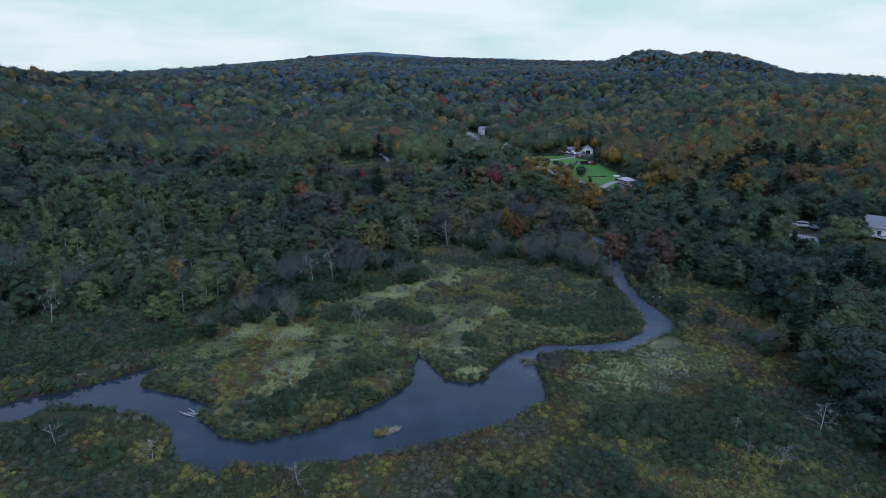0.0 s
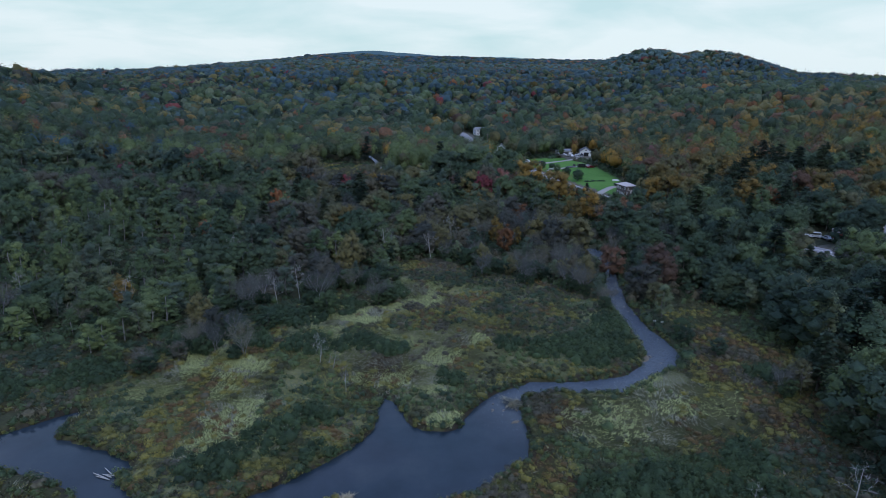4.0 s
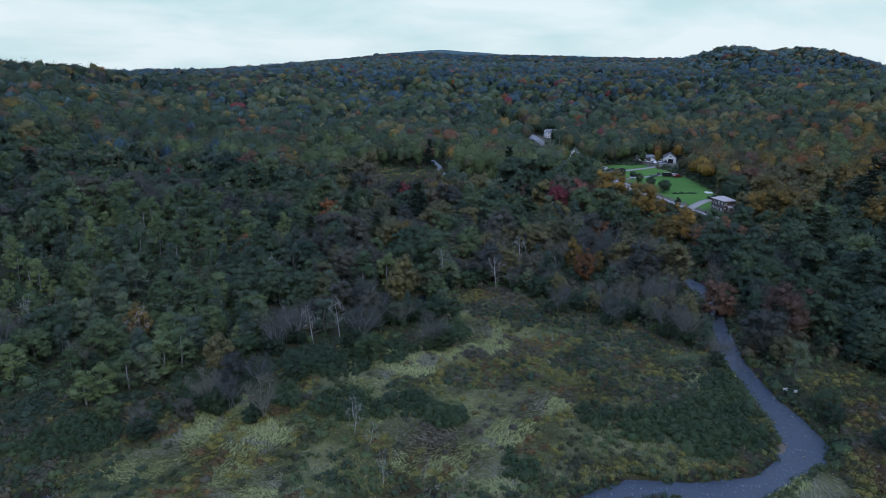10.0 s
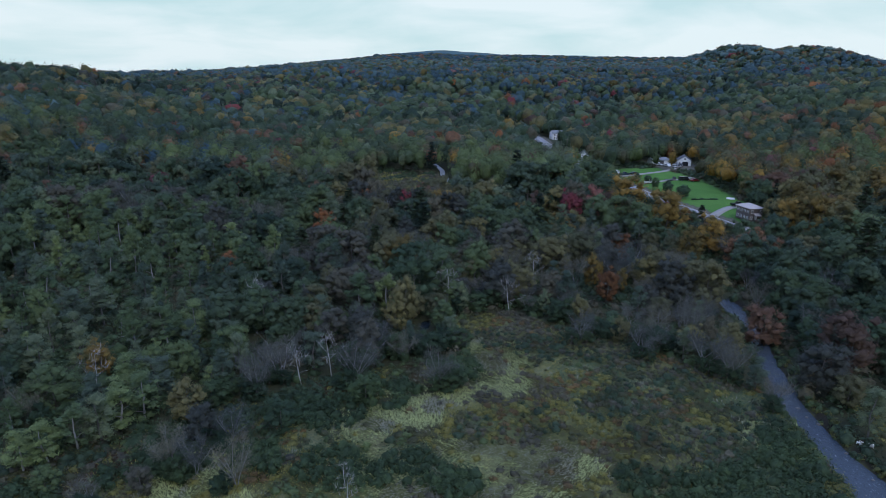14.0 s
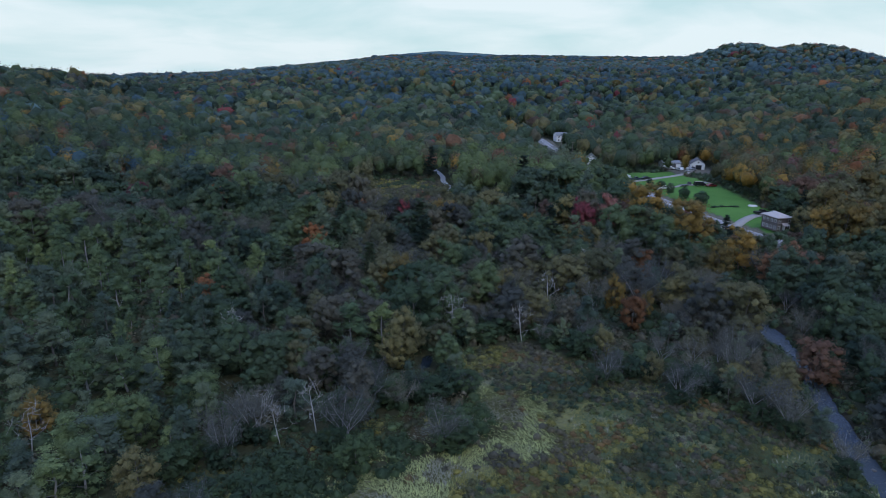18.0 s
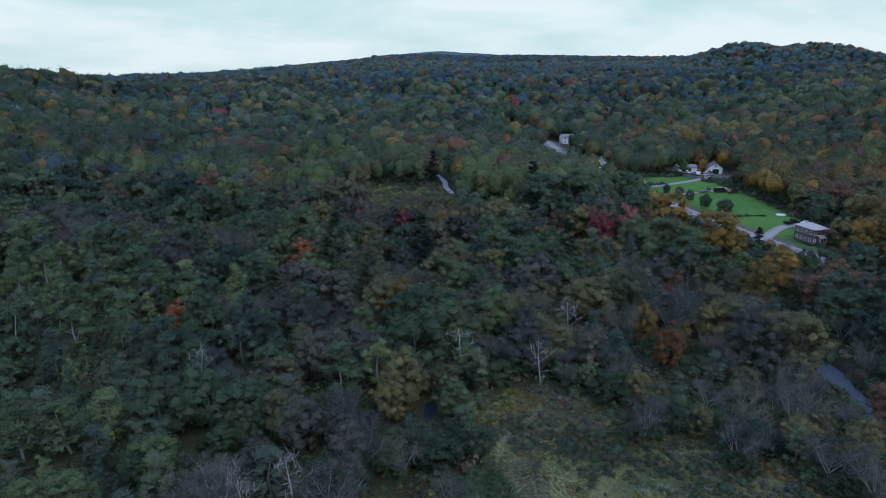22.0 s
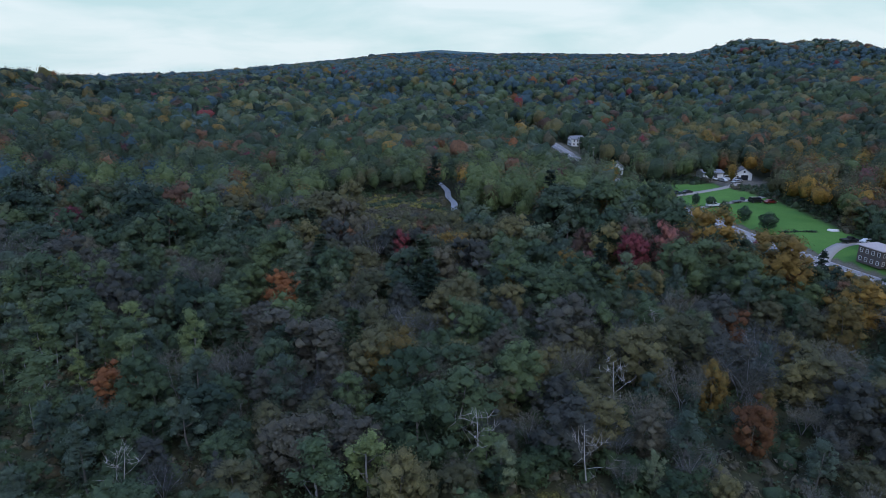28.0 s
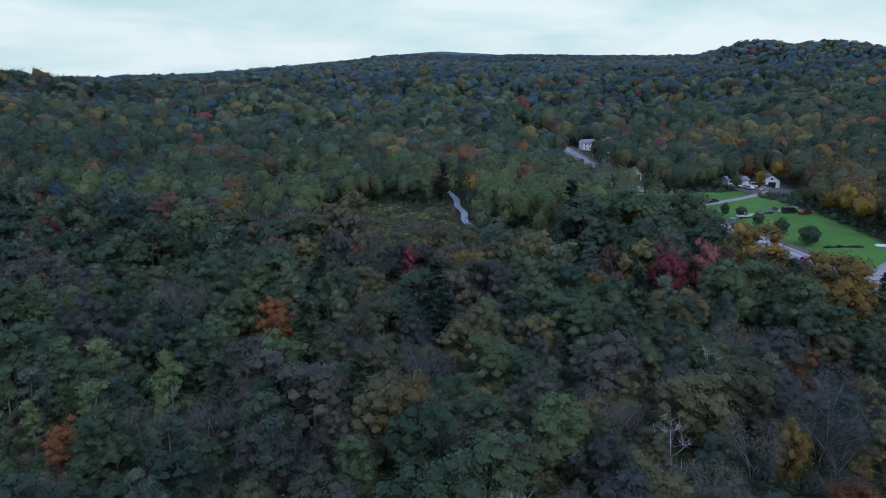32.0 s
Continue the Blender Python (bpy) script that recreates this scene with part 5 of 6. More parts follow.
# ---- houses, vehicles and small things ----
def paint(name, rgb, rough=0.6, wear=0.25, scale=2.0):
    return rough_mat(name, scaled(rgb, 0.9), scaled(rgb, 1.05), scale, rough, 0.1, 0.01, 0.0, wear)


MAT["wall_brown"] = rough_mat("weathered_brown_siding", (0.088, 0.068, 0.058), (0.125, 0.105, 0.095), 2.5, 0.85, 0.3)
MAT["wall_white"] = paint("white_clapboard", (0.74, 0.75, 0.75))
MAT["wall_red"] = paint("red_barn_boards", (0.30, 0.028, 0.030))
MAT["roof_tan"] = rough_mat("tan_metal_roof", (0.36, 0.31, 0.29), (0.45, 0.40, 0.37), 1.5, 0.6, 0.1)
MAT["roof_grey"] = rough_mat("grey_shingle_roof", (0.15, 0.16, 0.17), (0.21, 0.22, 0.23), 3.0, 0.85, 0.4)
MAT["roof_dark"] = rough_mat("dark_shingle_roof", (0.07, 0.07, 0.075), (0.11, 0.11, 0.115), 3.0, 0.85, 0.4)
MAT["trim"] = paint("white_trim", (0.72, 0.72, 0.70))
MAT["wood_pole"] = rough_mat("pole_wood", (0.13, 0.115, 0.10), (0.20, 0.18, 0.16), 4.0, 0.9, 0.3)
MAT["rock"] = rough_mat("river_rock", (0.07, 0.068, 0.062), (0.15, 0.145, 0.135), 3.0, 0.85, 0.6, 0.05)
MAT["tyre"] = rough_mat("tyre_rubber", (0.018, 0.018, 0.018), (0.03, 0.03, 0.03), 6.0, 0.9, 0.2)
MAT["rim"] = rough_mat("wheel_metal", (0.35, 0.35, 0.36), (0.45, 0.45, 0.46), 6.0, 0.35, 0.05, 0.01, 0.9)


def glass_material():
    m, n, l, p = node_mat("window_glass")
    c = noise_node(n, l, coords(n), 1.5, 2.0)
    l.new(ramp_node(n, l, c, [(0.3, (0.010, 0.013, 0.016)), (0.7, (0.03, 0.035, 0.04))]), p.inputs["Base Color"])
    p.inputs["Roughness"].default_value = 0.06
    return m


MAT["glass"] = glass_material()
CAR_PAINT = {}
for key, rgb in (("white", (0.70, 0.71, 0.72)), ("black", (0.014, 0.015, 0.018)), ("blue", (0.025, 0.04, 0.075)), ("red", (0.17, 0.014, 0.018)), ("silver", (0.34, 0.35, 0.36))):
    m, n, l, p = node_mat("car_paint_" + key)
    dirt = noise_node(n, l, coords(n), 3.0, 4.0)
    l.new(ramp_node(n, l, dirt, [(0.3, scaled(rgb, 0.8)), (0.7, rgb)]), p.inputs["Base Color"])
    p.inputs["Roughness"].default_value = 0.28
    p.inputs["Coat Weight"].default_value = 0.6
    CAR_PAINT[key] = m


def box(bm, x0, x1, y0, y1, z0, z1, m=None):
    v = [bm.verts.new((m @ Vector(p)) if m else p) for p in
         ((x0, y0, z0), (x1, y0, z0), (x1, y1, z0), (x0, y1, z0), (x0, y0, z1), (x1, y0, z1), (x1, y1, z1), (x0, y1, z1))]
    for q in ((3, 2, 1, 0), (4, 5, 6, 7), (0, 1, 5, 4), (1, 2, 6, 5), (2, 3, 7, 6), (3, 0, 4, 7)):
        bm.faces.new([v[k] for k in q])
    return v


def box_bm(*a, m=None, bevel=0.0):
    bm = bmesh.new()
    box(bm, *a, m=m)
    if bevel:
        bmesh.ops.bevel(bm, geom=bm.edges[:], offset=bevel, segments=2, affect="EDGES")
    return bm


def prism(profile, w0, w1, axis="x"):
    """A profile in the plane across the axis, drawn out from w0 to w1."""
    bm = bmesh.new()
    put = (lambda p, w: (w, p[0], p[1])) if axis == "x" else (lambda p, w: (p[0], w, p[1]))
    a = [bm.verts.new(put(p, w0)) for p in profile]
    b = [bm.verts.new(put(p, w1)) for p in profile]
    bm.faces.new(a[::-1])
    bm.faces.new(b)
    for k in range(len(a)):
        j = (k + 1) % len(a)
        bm.faces.new((a[k], a[j], b[j], b[k]))
    bmesh.ops.recalc_face_normals(bm, faces=bm.faces[:])
    return bm


def thing(name, x, y, turn, label, category, group="", z=None, sink=0.05):
    root = new(name)
    z = float(height(np.array([x]), np.array([y]))[0]) if z is None else z
    root.matrix_basis = pose(x, y, z - sink, 0, 0, turn)
    return tagged(root, label, category, group)


def window_on(house, side, u, z, w, h, dim, frame_mat=None):
    """A window in a wall: frame proud of the wall, pane set back in it. side: 0 south, 1 east, 2 north, 3 west."""
    hw, hd = dim[0] / 2, dim[1] / 2
    m = {0: pose(u, -hd, z), 1: pose(hw, u, z, 0, 0, 90), 2: pose(-u, hd, z, 0, 0, 180), 3: pose(-hw, -u, z, 0, 0, 270)}[side]
    bm = bmesh.new()
    t = 0.11
    box(bm, -w / 2 - t, w / 2 + t, -0.05, 0.02, -h / 2 - t, -h / 2, m)
    box(bm, -w / 2 - t, w / 2 + t, -0.05, 0.02, h / 2, h / 2 + t, m)
    box(bm, -w / 2 - t, -w / 2, -0.05, 0.02, -h / 2, h / 2, m)
    box(bm, w / 2, w / 2 + t, -0.05, 0.02, -h / 2, h / 2, m)
    box(bm, -w / 2, w / 2, -0.035, 0.02, -0.03, 0.03, m)
    win = part("window", bm, frame_mat or MAT["trim"], house, "white-framed window")
    part("pane", box_bm(-w / 2, w / 2, -0.012, 0.02, -h / 2, h / 2, m=m), MAT["glass"], win)


def gable(house, w, d, wall_h, rise, wall, roof, over=0.4, along="x"):
    """Walls with gable ends and two roof slopes of real thickness. The ridge runs along the given axis."""
    hw, hd = w / 2, d / 2
    if along == "x":
        part("wall", prism([(-hd, 0), (hd, 0), (hd, wall_h), (0, wall_h + rise), (-hd, wall_h)], -hw, hw, "x"), wall, house)
        e, L = hd, hw
    else:
        part("wall", prism([(-hw, 0), (hw, 0), (hw, wall_h), (0, wall_h + rise), (-hw, wall_h)], -hd, hd, "y"), wall, house)
        e, L = hw, hd
    k = rise / e
    for s in (-1, 1):
        prof = [(0, wall_h + rise + 0.04), (0, wall_h + rise + 0.2), (s * (e + over), wall_h - over * k + 0.2), (s * (e + over), wall_h - over * k + 0.04)]
        part("roof", prism(prof, -L - over, L + over, along), roof, house)


def hip_house(x, y, turn):
    """The two-storey house by the road."""
    h = thing("house", x, y, turn, "two-storey brown house with white windows and pale tan hip roof", "house")
    w, d, wh = 4.9, 6.7, 4.3
    part("wall", box_bm(-w / 2, w / 2, -d / 2, d / 2, 0, wh), MAT["wall_brown"], h)
    part("belt", box_bm(-w / 2 - 0.05, w / 2 + 0.05, -d / 2 - 0.05, d / 2 + 0.05, 2.08, 2.22), MAT["roof_dark"], h, "dark band between the storeys")
    bm = bmesh.new()
    o, t = 0.45, 1.25
    ring = [(-w / 2 - o, -d / 2 - o), (w / 2 + o, -d / 2 - o), (w / 2 + o, d / 2 + o), (-w / 2 - o, d / 2 + o)]
    lo = [bm.verts.new((*p, wh - 0.05)) for p in ring]
    up = [bm.verts.new((*p, wh + 0.15)) for p in ring]
    r0, r1 = bm.verts.new((0, -0.8, wh + t)), bm.verts.new((0, 0.8, wh + t))
    bm.faces.new(lo[::-1])
    for k in range(4):
        bm.faces.new((lo[k], lo[(k + 1) % 4], up[(k + 1) % 4], up[k]))
    bm.faces.new((up[0], up[1], r0))
    bm.faces.new((up[1], up[2], r1, r0))
    bm.faces.new((up[2], up[3], r1))
    bm.faces.new((up[3], up[0], r0, r1))
    part("roof", bm, MAT["roof_tan"], h, "pale tan hip roof")
    for z in (1.15, 3.25):
        for u in (-2.4, -0.8, 0.8, 2.4):
            window_on(h, 3, u, z, 0.6, 0.85, (w, d))
        for u in (-1.7, 1.7):
            window_on(h, 0, u, z, 0.6, 0.85, (w, d))
    part("door", box_bm(-0.5, 0.5, -d / 2 - 0.06, -d / 2 + 0.05, 0.1, 2.2), MAT["trim"], h, "white front door")
    part("step", box_bm(-0.9, 0.9, -d / 2 - 1.1, -d / 2 - 0.06, 0, 0.2), MAT["gravel"], h)
    porch = part("porch_roof", prism([(-d / 2 - 1.5, 2.05), (-d / 2 - 1.5, 2.15), (-d / 2, 2.75), (-d / 2, 2.6)], -1.1, 1.1, "x"), MAT["roof_tan"], h)
    for u in (-0.95, 0.95):
        part("post", box_bm(u - 0.07, u + 0.07, -d / 2 - 1.4, -d / 2 - 1.26, 0, 2.07), MAT["trim"], porch)
    return h


def white_barn(x, y, turn):
    h = thing("garage_barn", x, y, turn, "white gabled garage with a dark panel for its doorway", "garage")
    h.scale = (0.8, 0.8, 0.8)
    gable(h, 8.0, 10.0, 3.4, 2.6, MAT["wall_white"], MAT["roof_dark"], 0.4, "y")
    # closed wall behind; a dark panel stands for the doorway's shade
    part("dark_door_panel", box_bm(-1.2, 2.2, -5.06, -4.9, 0.05, 2.7), MAT["glass"], h, "dark panel standing for the shaded garage doorway")
    part("door_frame", prism([(-1.4, 0), (-1.2, 0), (-1.2, 2.7), (2.2, 2.7), (2.2, 0), (2.4, 0), (2.4, 2.9), (-1.4, 2.9)], -5.1, -4.95, "y"), MAT["trim"], h)
    window_on(h, 0, 0.2, 4.3, 0.9, 1.0, (8.0, 10.0))
    window_on(h, 0, -2.8, 1.6, 0.8, 1.1, (8.0, 10.0))
    for u in (-2.5, 0.5, 3.0):
        window_on(h, 3, u, 1.8, 0.8, 1.1, (8.0, 10.0))
    return h


def cottage(x, y, turn, w, d, wh, rise, label, along="y", roof="roof_dark", rows=1):
    h = thing("cottage", x, y, turn, label, "house")
    gable(h, w, d, wh, rise, MAT["wall_white"], MAT[roof], 0.35, along)
    for k in range(rows):
        for u in (-0.3, 0.0, 0.3):
            window_on(h, 0, u * w, 1.35 + 2.1 * k, 0.75, 1.1, (w, d))
            window_on(h, 3, u * d, 1.35 + 2.1 * k, 0.75, 1.1, (w, d))
    part("door", box_bm(w * 0.1, w * 0.1 + 0.95, -d / 2 - 0.05, -d / 2 + 0.05, 0.05, 2.1), MAT["wall_brown"], h)
    return h


def long_house(x, y, turn):
    """The long white house with a row of dormer windows."""
    h = thing("long_house", x, y, turn, "long white house with grey roof and windowed dormer", "house")
    gable(h, 17, 9, 3.2, 3.0, MAT["wall_white"], MAT["roof_grey"], 0.5, "x")
    dorm = part("dormer", prism([(-3.6, 3.7), (-3.6, 5.4), (0.2, 6.3), (0.2, 3.7)], -2.2, 5.5, "x"), MAT["wall_white"], h)
    part("dormer_roof", prism([(-4.0, 5.32), (-4.0, 5.48), (0.3, 6.52), (0.3, 6.36)], -2.5, 5.8, "x"), MAT["roof_grey"], h)
    for k in range(6):
        u = -1.5 + 1.25 * k
        part("window", box_bm(u - 0.42, u + 0.42, -3.66, -3.55, 4.25, 5.15), MAT["glass"], h)
    for k in range(7):
        window_on(h, 0, -7 + 2.3 * k, 1.6, 1.1, 1.4, (17, 9))
    part("chimney", box_bm(-3.6, -2.9, -0.4, 0.4, 5.6, 7.4), MAT["roof_dark"], h)
    return h


def red_shed(x, y, turn):
    h = thing("red_shed", x, y, turn, "small red board shed with a pale roof", "shed")
    gable(h, 2.7, 2.7, 2.1, 0.7, MAT["wall_red"], MAT["roof_tan"], 0.25, "x")
    part("door", box_bm(-0.45, 0.45, -1.41, -1.31, 0.05, 1.85), MAT["trim"], h)
    return h


def low_shed(x, y, turn, w=9.0, d=6.0):
    h = thing("open_shed", x, y, turn, "low grey-roofed shed beside the garage", "shed")
    gable(h, w, d, 2.3, 0.9, MAT["wall_white"], MAT["roof_grey"], 0.4, "x")
    part("door", box_bm(-0.2 * w, 0.2 * w, -d / 2 - 0.05, -d / 2 + 0.05, 0.05, 2.0), MAT["roof_dark"], h)
    return h


def wheel_mesh():
    bm = bmesh.new()
    bmesh.ops.create_cone(bm, cap_ends=True, segments=14, radius1=0.34, radius2=0.34, depth=0.22, matrix=pose(0, 0, 0, 0, 90, 0))
    bmesh.ops.bevel(bm, geom=[e for e in bm.edges if len(e.link_faces) == 2 and abs(e.calc_face_angle(0)) > 1], offset=0.04, segments=1, affect="EDGES")
    a = bpy.data.meshes.new("tyre")
    bm.to_mesh(a)
    bm.free()
    bm = bmesh.new()
    bmesh.ops.create_cone(bm, cap_ends=True, segments=10, radius1=0.2, radius2=0.2, depth=0.25, matrix=pose(0, 0, 0, 0, 90, 0))
    b = bpy.data.meshes.new("rim")
    bm.to_mesh(b)
    bm.free()
    a.materials.append(MAT["tyre"])
    b.materials.append(MAT["rim"])
    return a, b


TYRE, RIM = wheel_mesh()
PROFILES = {
    "pickup": ([(-2.6, 0.45), (2.5, 0.45), (2.6, 0.8), (2.45, 1.02), (1.35, 1.12), (-0.5, 1.12), (-0.55, 1.1), (-2.6, 1.1)],
               [(-0.6, 1.08), (1.2, 1.1), (0.55, 1.72), (-0.45, 1.74)]),
    "car": ([(-2.2, 0.40), (2.15, 0.40), (2.25, 0.72), (1.2, 0.95), (-1.7, 0.98), (-2.25, 0.85)], [(-1.85, 0.95), (1.15, 0.95), (0.35, 1.42), (-1.1, 1.44)]),
    "van": ([(-2.5, 0.42), (2.4, 0.42), (2.5, 0.85), (1.75, 1.15), (-2.5, 1.2)], [(-2.45, 1.18), (1.75, 1.14), (1.1, 1.95), (-2.4, 2.0)]),
}


def vehicle(kind, x, y, turn, colour, label, category="car"):
    """A parked vehicle, its nose along its own y axis."""
    v = thing({"pickup": "pickup_truck", "car": "parked_car", "van": "parked_van"}[kind], x, y, turn, label, category, "parked vehicles", sink=0.0)
    low, cab = PROFILES[kind]
    body = prism(low, -0.9, 0.9)
    bmesh.ops.bevel(body, geom=body.edges[:], offset=0.06, segments=2, affect="EDGES")
    part("body", body, CAR_PAINT[colour], v)
    top = prism(cab, -0.76, 0.76)
    for q in top.verts:
        if q.co.z > cab[0][1] + 0.3:
            q.co.x *= 0.84
    bmesh.ops.bevel(top, geom=top.edges[:], offset=0.05, segments=2, affect="EDGES")
    part("cabin", top, CAR_PAINT[colour], v)
    (a0, z0), (a1, _), (b1, z1), (b0, _) = cab
    for s in (-1, 1):
        w = prism([(a0 + 0.35, z0 + 0.1), (a1 - 0.35, z0 + 0.1), (b1 - 0.12, z1 - 0.1), (b0 + 0.12, z1 - 0.1)], s * 0.70, s * 0.775)
        for q in w.verts:
            if q.co.z > z0 + 0.3:
                q.co.x *= 0.87
        part("side_window", w, MAT["glass"], v)
    part("windscreen", prism([(a1 - 0.08, z0 + 0.1), (a1 + 0.02, z0 + 0.12), (b1 + 0.06, z1 - 0.06), (b1 - 0.06, z1 - 0.1)], -0.6, 0.6), MAT["glass"], v)
    if kind == "pickup":
        part("load_bed", box_bm(-0.76, 0.76, -2.5, -0.7, 1.06, 1.125), MAT["tyre"], v, "dark empty load bed")
    for s in (-1, 1):
        part("headlight", box_bm(s * 0.72 - 0.14, s * 0.72 + 0.14, low[1][0] - 0.02, low[2][0] + 0.02, 0.66, 0.80), MAT["trim"], v)
        for q in (-1.5, 1.5):
            t = part("wheel", TYRE, None, v)
            t.matrix_basis = pose(s * 0.82, q, 0.34)
            part("rim", RIM, None, t)
    return v


def pole(x, y, tall=9.0):
    p = thing("utility_pole", x, y, 20, "weathered wooden utility pole with a crossarm", "utility pole", "utility poles")
    bm = bmesh.new()
    bmesh.ops.create_cone(bm, cap_ends=True, segments=8, radius1=0.16, radius2=0.11, depth=tall, matrix=pose(0, 0, tall / 2))
    part("post", bm, MAT["wood_pole"], p)
    part("crossarm", box_bm(-1.1, 1.1, -0.2, -0.08, tall - 0.9, tall - 0.75), MAT["wood_pole"], p)
    for u in (-0.95, -0.4, 0.4, 0.95):
        part("insulator", box_bm(u - 0.05, u + 0.05, -0.19, -0.09, tall - 0.75, tall - 0.58, bevel=0.015), MAT["trim"], p)


def garden_chair(x, y, turn):
    c = thing("garden_chair", x, y, turn, "white slatted garden chair on the grassy bank", "chair", "chairs on the bank", sink=0.0)
    c.scale = (0.75, 0.75, 0.75)
    part("seat", box_bm(-0.3, 0.3, -0.28, 0.3, 0.34, 0.40), MAT["trim"], c)
    for k in range(5):
        u = -0.24 + 0.12 * k
        part("slat", box_bm(u - 0.045, u + 0.045, 0.3, 0.34, 0.3, 1.0, m=pose(0, 0, 0, -14)), MAT["trim"], c)
    for s in (-1, 1):
        part("armrest", box_bm(s * 0.36 - 0.07, s * 0.36 + 0.07, -0.32, 0.36, 0.58, 0.62), MAT["trim"], c)
        for q in (-0.26, 0.28):
            part("leg", box_bm(s * 0.34 - 0.04, s * 0.34 + 0.04, q - 0.04, q + 0.04, 0, 0.58), MAT["trim"], c)


def boat(x, y, turn):
    b = thing("small_boat", x, y, turn, "small white boat upturned on the lawn", "boat")
    bm = bmesh.new()
    rings = []
    for k in range(9):
        u = -1 + k / 4
        w, hgt = 0.65 * (1 - abs(u) ** 2.4) + 0.06, 0.62 * (1 - 0.35 * u * u)
        rings.append([bm.verts.new((w * math.cos(a), u * 1.6, 0.05 + hgt * math.sin(a))) for a in np.linspace(0, math.pi, 7)])
    for a, c in zip(rings, rings[1:]):
        for k in range(6):
            bm.faces.new((a[k], a[k + 1], c[k + 1], c[k]))
    part("hull", bm, CAR_PAINT["white"], b)
    part("keel", box_bm(-0.04, 0.04, -1.4, 1.4, 0.60, 0.70), MAT["trim"], b)


def trailer(x, y, turn):
    t = thing("flatbed_trailer", x, y, turn, "dark flatbed trailer parked on the lawn", "trailer")
    part("deck", box_bm(-1.0, 1.0, -2.6, 2.6, 0.6, 0.72), MAT["roof_dark"], t)
    part("headboard", box_bm(-1.0, 1.0, 2.5, 2.6, 0.72, 1.7), MAT["roof_dark"], t)
    part("drawbar", box_bm(-0.06, 0.06, 2.6, 4.0, 0.5, 0.6), MAT["rim"], t)
    for s in (-1, 1):
        for q in (-0.5, 0.4):
            w = part("wheel", TYRE, None, t)
            w.matrix_basis = pose(s * 0.95, q, 0.34)
            part("rim", RIM, None, w)


def tank(x, y, turn):
    t = thing("storage_tank", x, y, turn, "white rounded storage tank on a stand", "tank")
    bm = bmesh.new()
    bmesh.ops.create_uvsphere(bm, u_segments=14, v_segments=10, radius=1.0, matrix=pose(0, 0, 1.35) @ Matrix.Diagonal((0.85, 1.4, 0.85, 1)))
    part("vessel", bm, CAR_PAINT["white"], t)
    for q in (-0.9, 0.9):
        part("cradle", box_bm(-0.8, 0.8, q - 0.1, q + 0.1, 0, 0.85), MAT["roof_dark"], t)


hip_house(92.8, 264.5, 16)
white_barn(108, 380, -14)
low_shed(96, 384, 8)
cottage(59.5, 398, -10, 5.2, 7.5, 3.0, 2.2, "small white cottage with a steep dark roof")
cottage(58, 503, 12, 8.0, 6.8, 4.4, 1.7, "white two-storey farmhouse beside the road", "x", "roof_grey", 2)
cottage(31, 540, 30, 7.0, 6.0, 2.8, 1.6, "low white cottage across the road", "x", "roof_grey")
long_house(155.5, 184.5, -38)
red_shed(141, 200, -30)
low_shed(85, 205, 40, 4.2, 3.0)
vehicle("pickup", 95.5, 280.5, -75, "black", "black pickup truck parked beside the brown house", "pickup")
vehicle("car", 99.8, 279.5, -75, "white", "white car parked beside the brown house")
vehicle("pickup", 76.5, 326.5, -80, "white", "white pickup truck standing on the lawn", "pickup")
vehicle("van", 67.5, 352, 10, "white", "white van parked off the road", "van")
vehicle("pickup", 70.5, 349, -70, "blue", "dark blue pickup truck on the gravel", "pickup")
vehicle("car", 75.5, 350.5, -60, "black", "low black car on the driveway")
vehicle("van", 92.5, 331, -80, "black", "dark van parked at the lawn's edge", "van")
vehicle("car", 96.5, 329, -70, "red", "dark red car parked below the trees")
trailer(86.5, 331.5, -60)
boat(97.5, 292, 75)
for k, (vx, vy, vk, vc) in enumerate(((97, 372, "car", "white"), (100, 375, "van", "white"), (101.5, 369.5, "car", "silver"), (104, 373, "pickup", "black"), (94, 376, "car", "white"))):
    vehicle(vk, vx, vy, 20 + 50 * k, vc, {"white": "white vehicle standing in the farm yard", "silver": "silver car in the farm yard", "black": "black pickup in the farm yard"}[vc])
for k, (vx, vy, vk, vc) in enumerate(((137, 199, "car", "silver"), (134, 202, "van", "white"), (145, 197, "car", "white"), (150, 183, "car", "white"), (148, 186.5, "car", "silver"))):
    vehicle(vk, vx, vy, 70 * k, vc, {"white": "white vehicle parked by the roadside houses", "silver": "silver car parked by the roadside houses"}[vc])
tank(129, 211, 50)
for px, py in ((51.5, 452), (54.5, 428), (47, 520), (39, 556), (145, 186)):
    pole(px, py, 8.5)
garden_chair(53.9, 133.9, 200)
garden_chair(55.2, 133.4, 160)


def driveway(line, wide, label):
    me, _ = ribbon(line, (-wide / 2, 0, wide / 2), lambda x, y: height(x, y), 0.10, 2.0, 0.4)
    me.materials.append(MAT["gravel"])
    tagged(new("driveway", me), label, "driveway", kind="structure")


driveway([(60, 345), (70, 347), (80, 351), (88, 356), (97, 362), (102, 370)], 3.0, "pale gravel drive to the farm garage")
driveway([(72, 326), (82, 331), (92, 334), (99, 340)], 2.4, "gravel drive along the lawn's edge")
driveway([(82, 268), (86, 274), (92, 279), (99, 281)], 3.2, "gravel drive beside the brown house")
for off in (-3.05, 3.05, 0.16, -0.16):
    me, _ = ribbon(ROAD, (off - 0.07, off + 0.07), road_level, 0.128, 3.0)
    me.materials.append(MAT["line"])
    ob = new("edge_line" if abs(off) > 1 else "centre_line", me)
    ob.parent = road

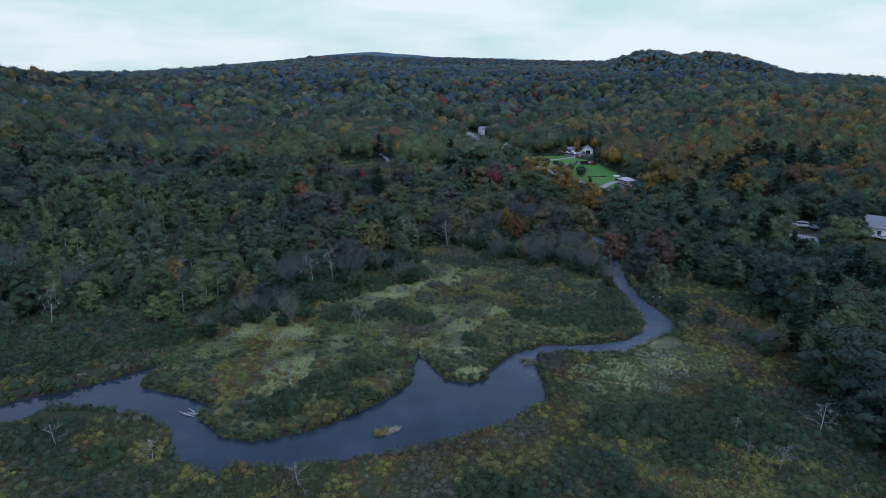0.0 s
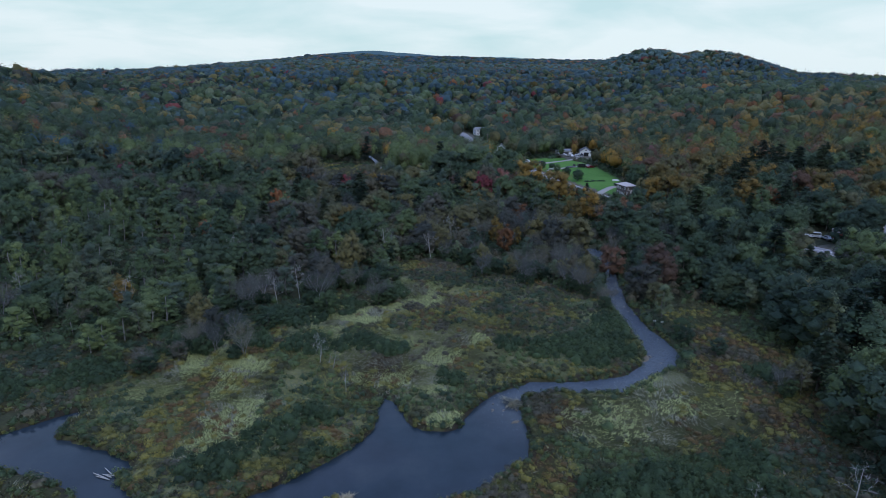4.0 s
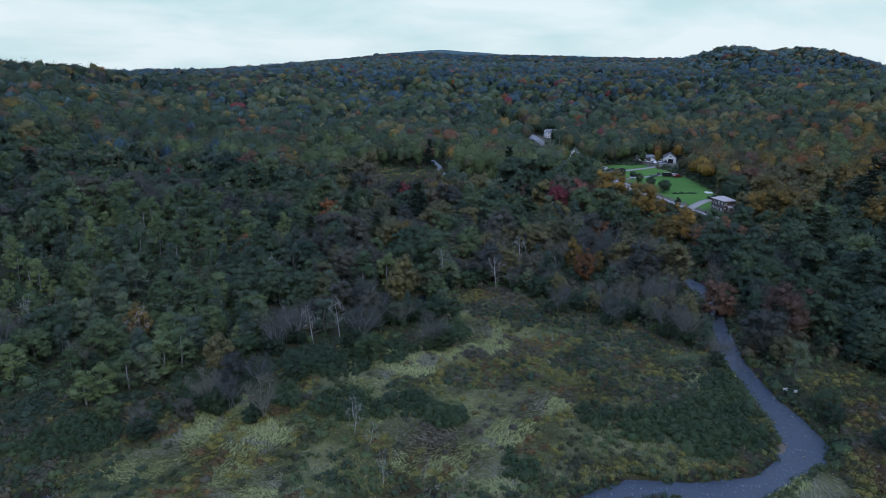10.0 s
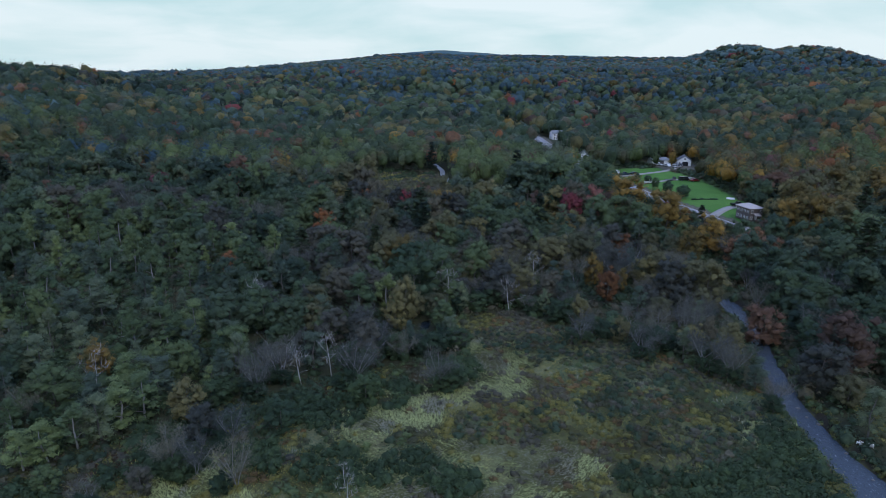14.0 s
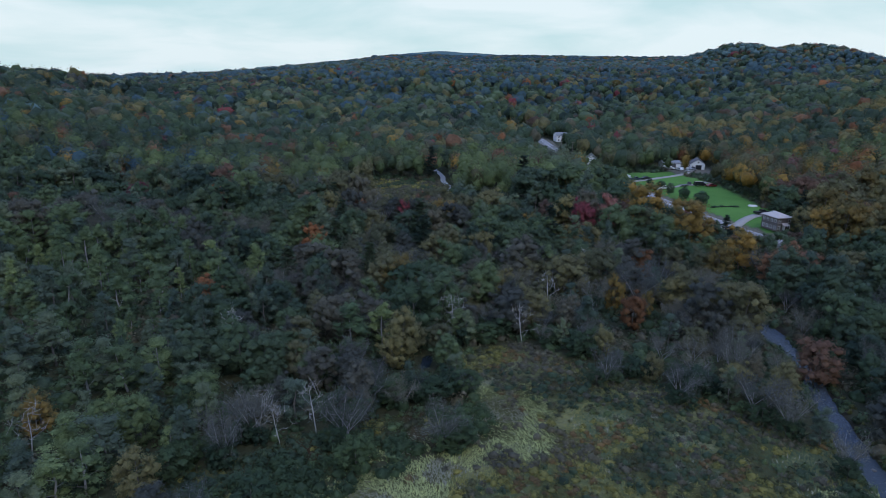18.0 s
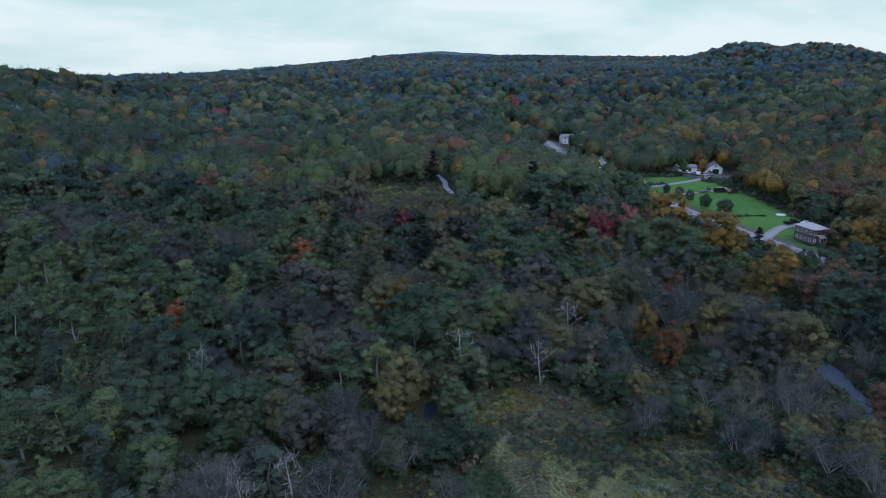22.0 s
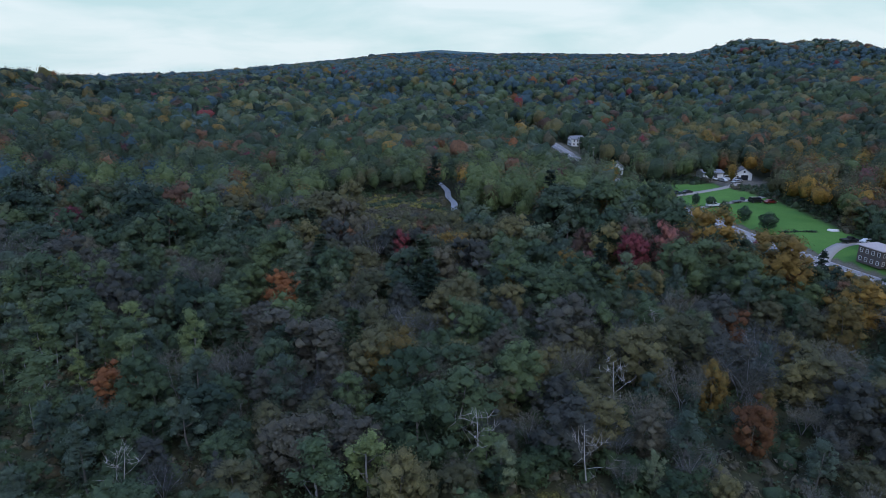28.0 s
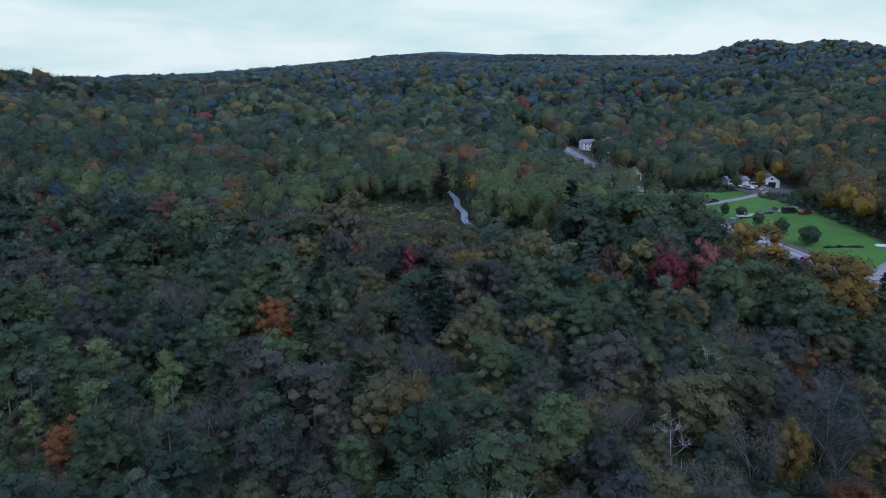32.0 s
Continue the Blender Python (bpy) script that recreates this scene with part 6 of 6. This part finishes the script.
# low hedge on the lawn
hx, hy = np.linspace(83.5, 92, 12), np.linspace(292.5, 291, 12)
shrubs(hx, hy, 0.9, 1.6, 40, 0.3, "deep", "hedge", "low dark hedge across the lawn")


# ---- rocks, spit and islet ----
def rock_mesh(seed):
    r = np.random.RandomState(seed)
    bm = bmesh.new()
    bmesh.ops.create_icosphere(bm, subdivisions=2, radius=1.0)
    for q in bm.verts:
        q.co *= 0.8 + 0.4 * r.rand()
        q.co.z *= 0.6
    me = bpy.data.meshes.new("rock")
    bm.to_mesh(me)
    bm.free()
    me.materials.append(MAT["rock"])
    return me


ROCKS = [rock_mesh(s) for s in range(5)]
rr = np.random.RandomState(77)


def rock(x, y, size, z=0.0):
    o = new("rock", ROCKS[rr.randint(5)])
    o.matrix_basis = pose(x, y, z, 0, 0, rr.rand() * 360) @ Matrix.Diagonal((size, size * (0.7 + 0.5 * rr.rand()), size, 1))
    tagged(o, "grey-brown rounded boulder in the shallow river", "rock", "river rocks")


for k in range(34):
    s = rr.rand()
    y = 108 + 74 * s
    lo = np.interp(y, [107, 111.4, 115, 120.5, 130, 139, 149, 160, 174.5, 192], [16, 39.3, 43.4, 46.7, 47.3, 47.9, 48.2, 51.2, 55.2, 55.6])
    hi = np.interp(y, [107, 110.5, 115, 119.6, 124.4, 134.5, 146, 159.8, 176.5, 192], [38, 44.2, 50.7, 53.6, 53.4, 52.2, 52.6, 55, 59.2, 60])
    rock(lo + (hi - lo) * (0.08 + 0.84 * rr.rand()), y, 0.10 + 0.22 * rr.rand() ** 2)
for k in range(14):
    rock(45.5 + 3.2 * rr.normal() * 0.6, 118.5 + 2.2 * rr.normal(), 0.10 + 0.2 * rr.rand())
for k in range(10):
    rock(16.5 + rr.normal() * 1.4, 100.5 + rr.normal() * 2.0, 0.12 + 0.2 * rr.rand())


def mound(name, x, y, a, b, tall, turn, label):
    bm = bmesh.new()
    bmesh.ops.create_icosphere(bm, subdivisions=3, radius=1.0)
    for q in bm.verts:
        k = noise.noise(q.co * 1.7 + Vector((x, y, 0)))
        q.co *= 1 + 0.35 * k
        q.co.z *= 0.8
    me = bpy.data.meshes.new(name)
    bm.to_mesh(me)
    bm.free()
    me.materials.append(MAT["sand"])
    o = new(name, me)
    o.matrix_basis = pose(x, y, -0.05, 0, 0, turn) @ Matrix.Diagonal((a, b, tall, 1))
    return tagged(o, label, "gravel bar", kind="structure")


MAT["sand"] = rough_mat("wet_gravel", (0.085, 0.070, 0.045), (0.15, 0.125, 0.085), 3.0, 0.9, 0.6)
mound("islet", -8.6, 79.2, 1.9, 0.8, 0.3, 20, "small gravel islet with a tuft of shrubs")
mound("gravel_spit", 17.6, 102.2, 1.5, 0.5, 0.3, 50, "pale gravel spit reaching into the river")
mound("gravel_bar", 16.9, 96.6, 0.7, 0.35, 0.2, 20, "low gravel bar in the shallows")
mound("gravel_bar", 45.6, 119.0, 2.6, 1.2, 0.25, 70, "stony gravel bar at the river bend")
shrubs(np.array([-10.2, -9.8, -9.3, -9.0, -9.6]), np.array([78.6, 79.1, 78.8, 79.4, 78.3]), 0.75, 1.3, 70, 0.22, "moss", "islet_shrubs", "olive shrubs on the gravel islet", 0.1)
tufts(17.5 + 0.9 * rr.normal(size=60) * 0.8, 102.0 + 0.9 * rr.normal(size=60) * 0.9, 0.5, "reed", "spit_reeds", "pale dry reeds on the gravel spit", 8, 0.05, 0.12)
tufts(np.array([-8.2, -7.8, -7.4, -7.0, 16.2, 17.0, 18.0]), np.array([79.2, 79.5, 79.4, 79.8, 101, 101.6, 102.6]), 0.5, "reed", "islet_grass", "dry grass on the gravel bars", 14, 0.05, 0.15)


def driftwood(x, y, turn, long):
    pile = Pile()
    r = np.random.RandomState(int(abs(x * 10)))
    for k in range(6):
        a = np.array([r.normal() * 0.4, -long / 2 + r.rand() * long * 0.4, 0.05 + 0.1 * k * 0.3])
        pile.add(*limb_tris(a, a + (r.normal() * 0.5, long * (0.4 + 0.4 * r.rand()), 0.1 * r.rand()), 0.09, 0.04, 5))
    me = pile.mesh("driftwood")
    me.materials.append(MAT["white_bark"])
    o = new("driftwood", me)
    o.matrix_basis = pose(x, y, 0.02, 0, 0, turn)
    tagged(o, "bleached driftwood logs at the water's edge", "driftwood")


driftwood(-39.5, 85.0, 60, 3.0)
driftwood(-1.0, 73.5, 110, 2.0)
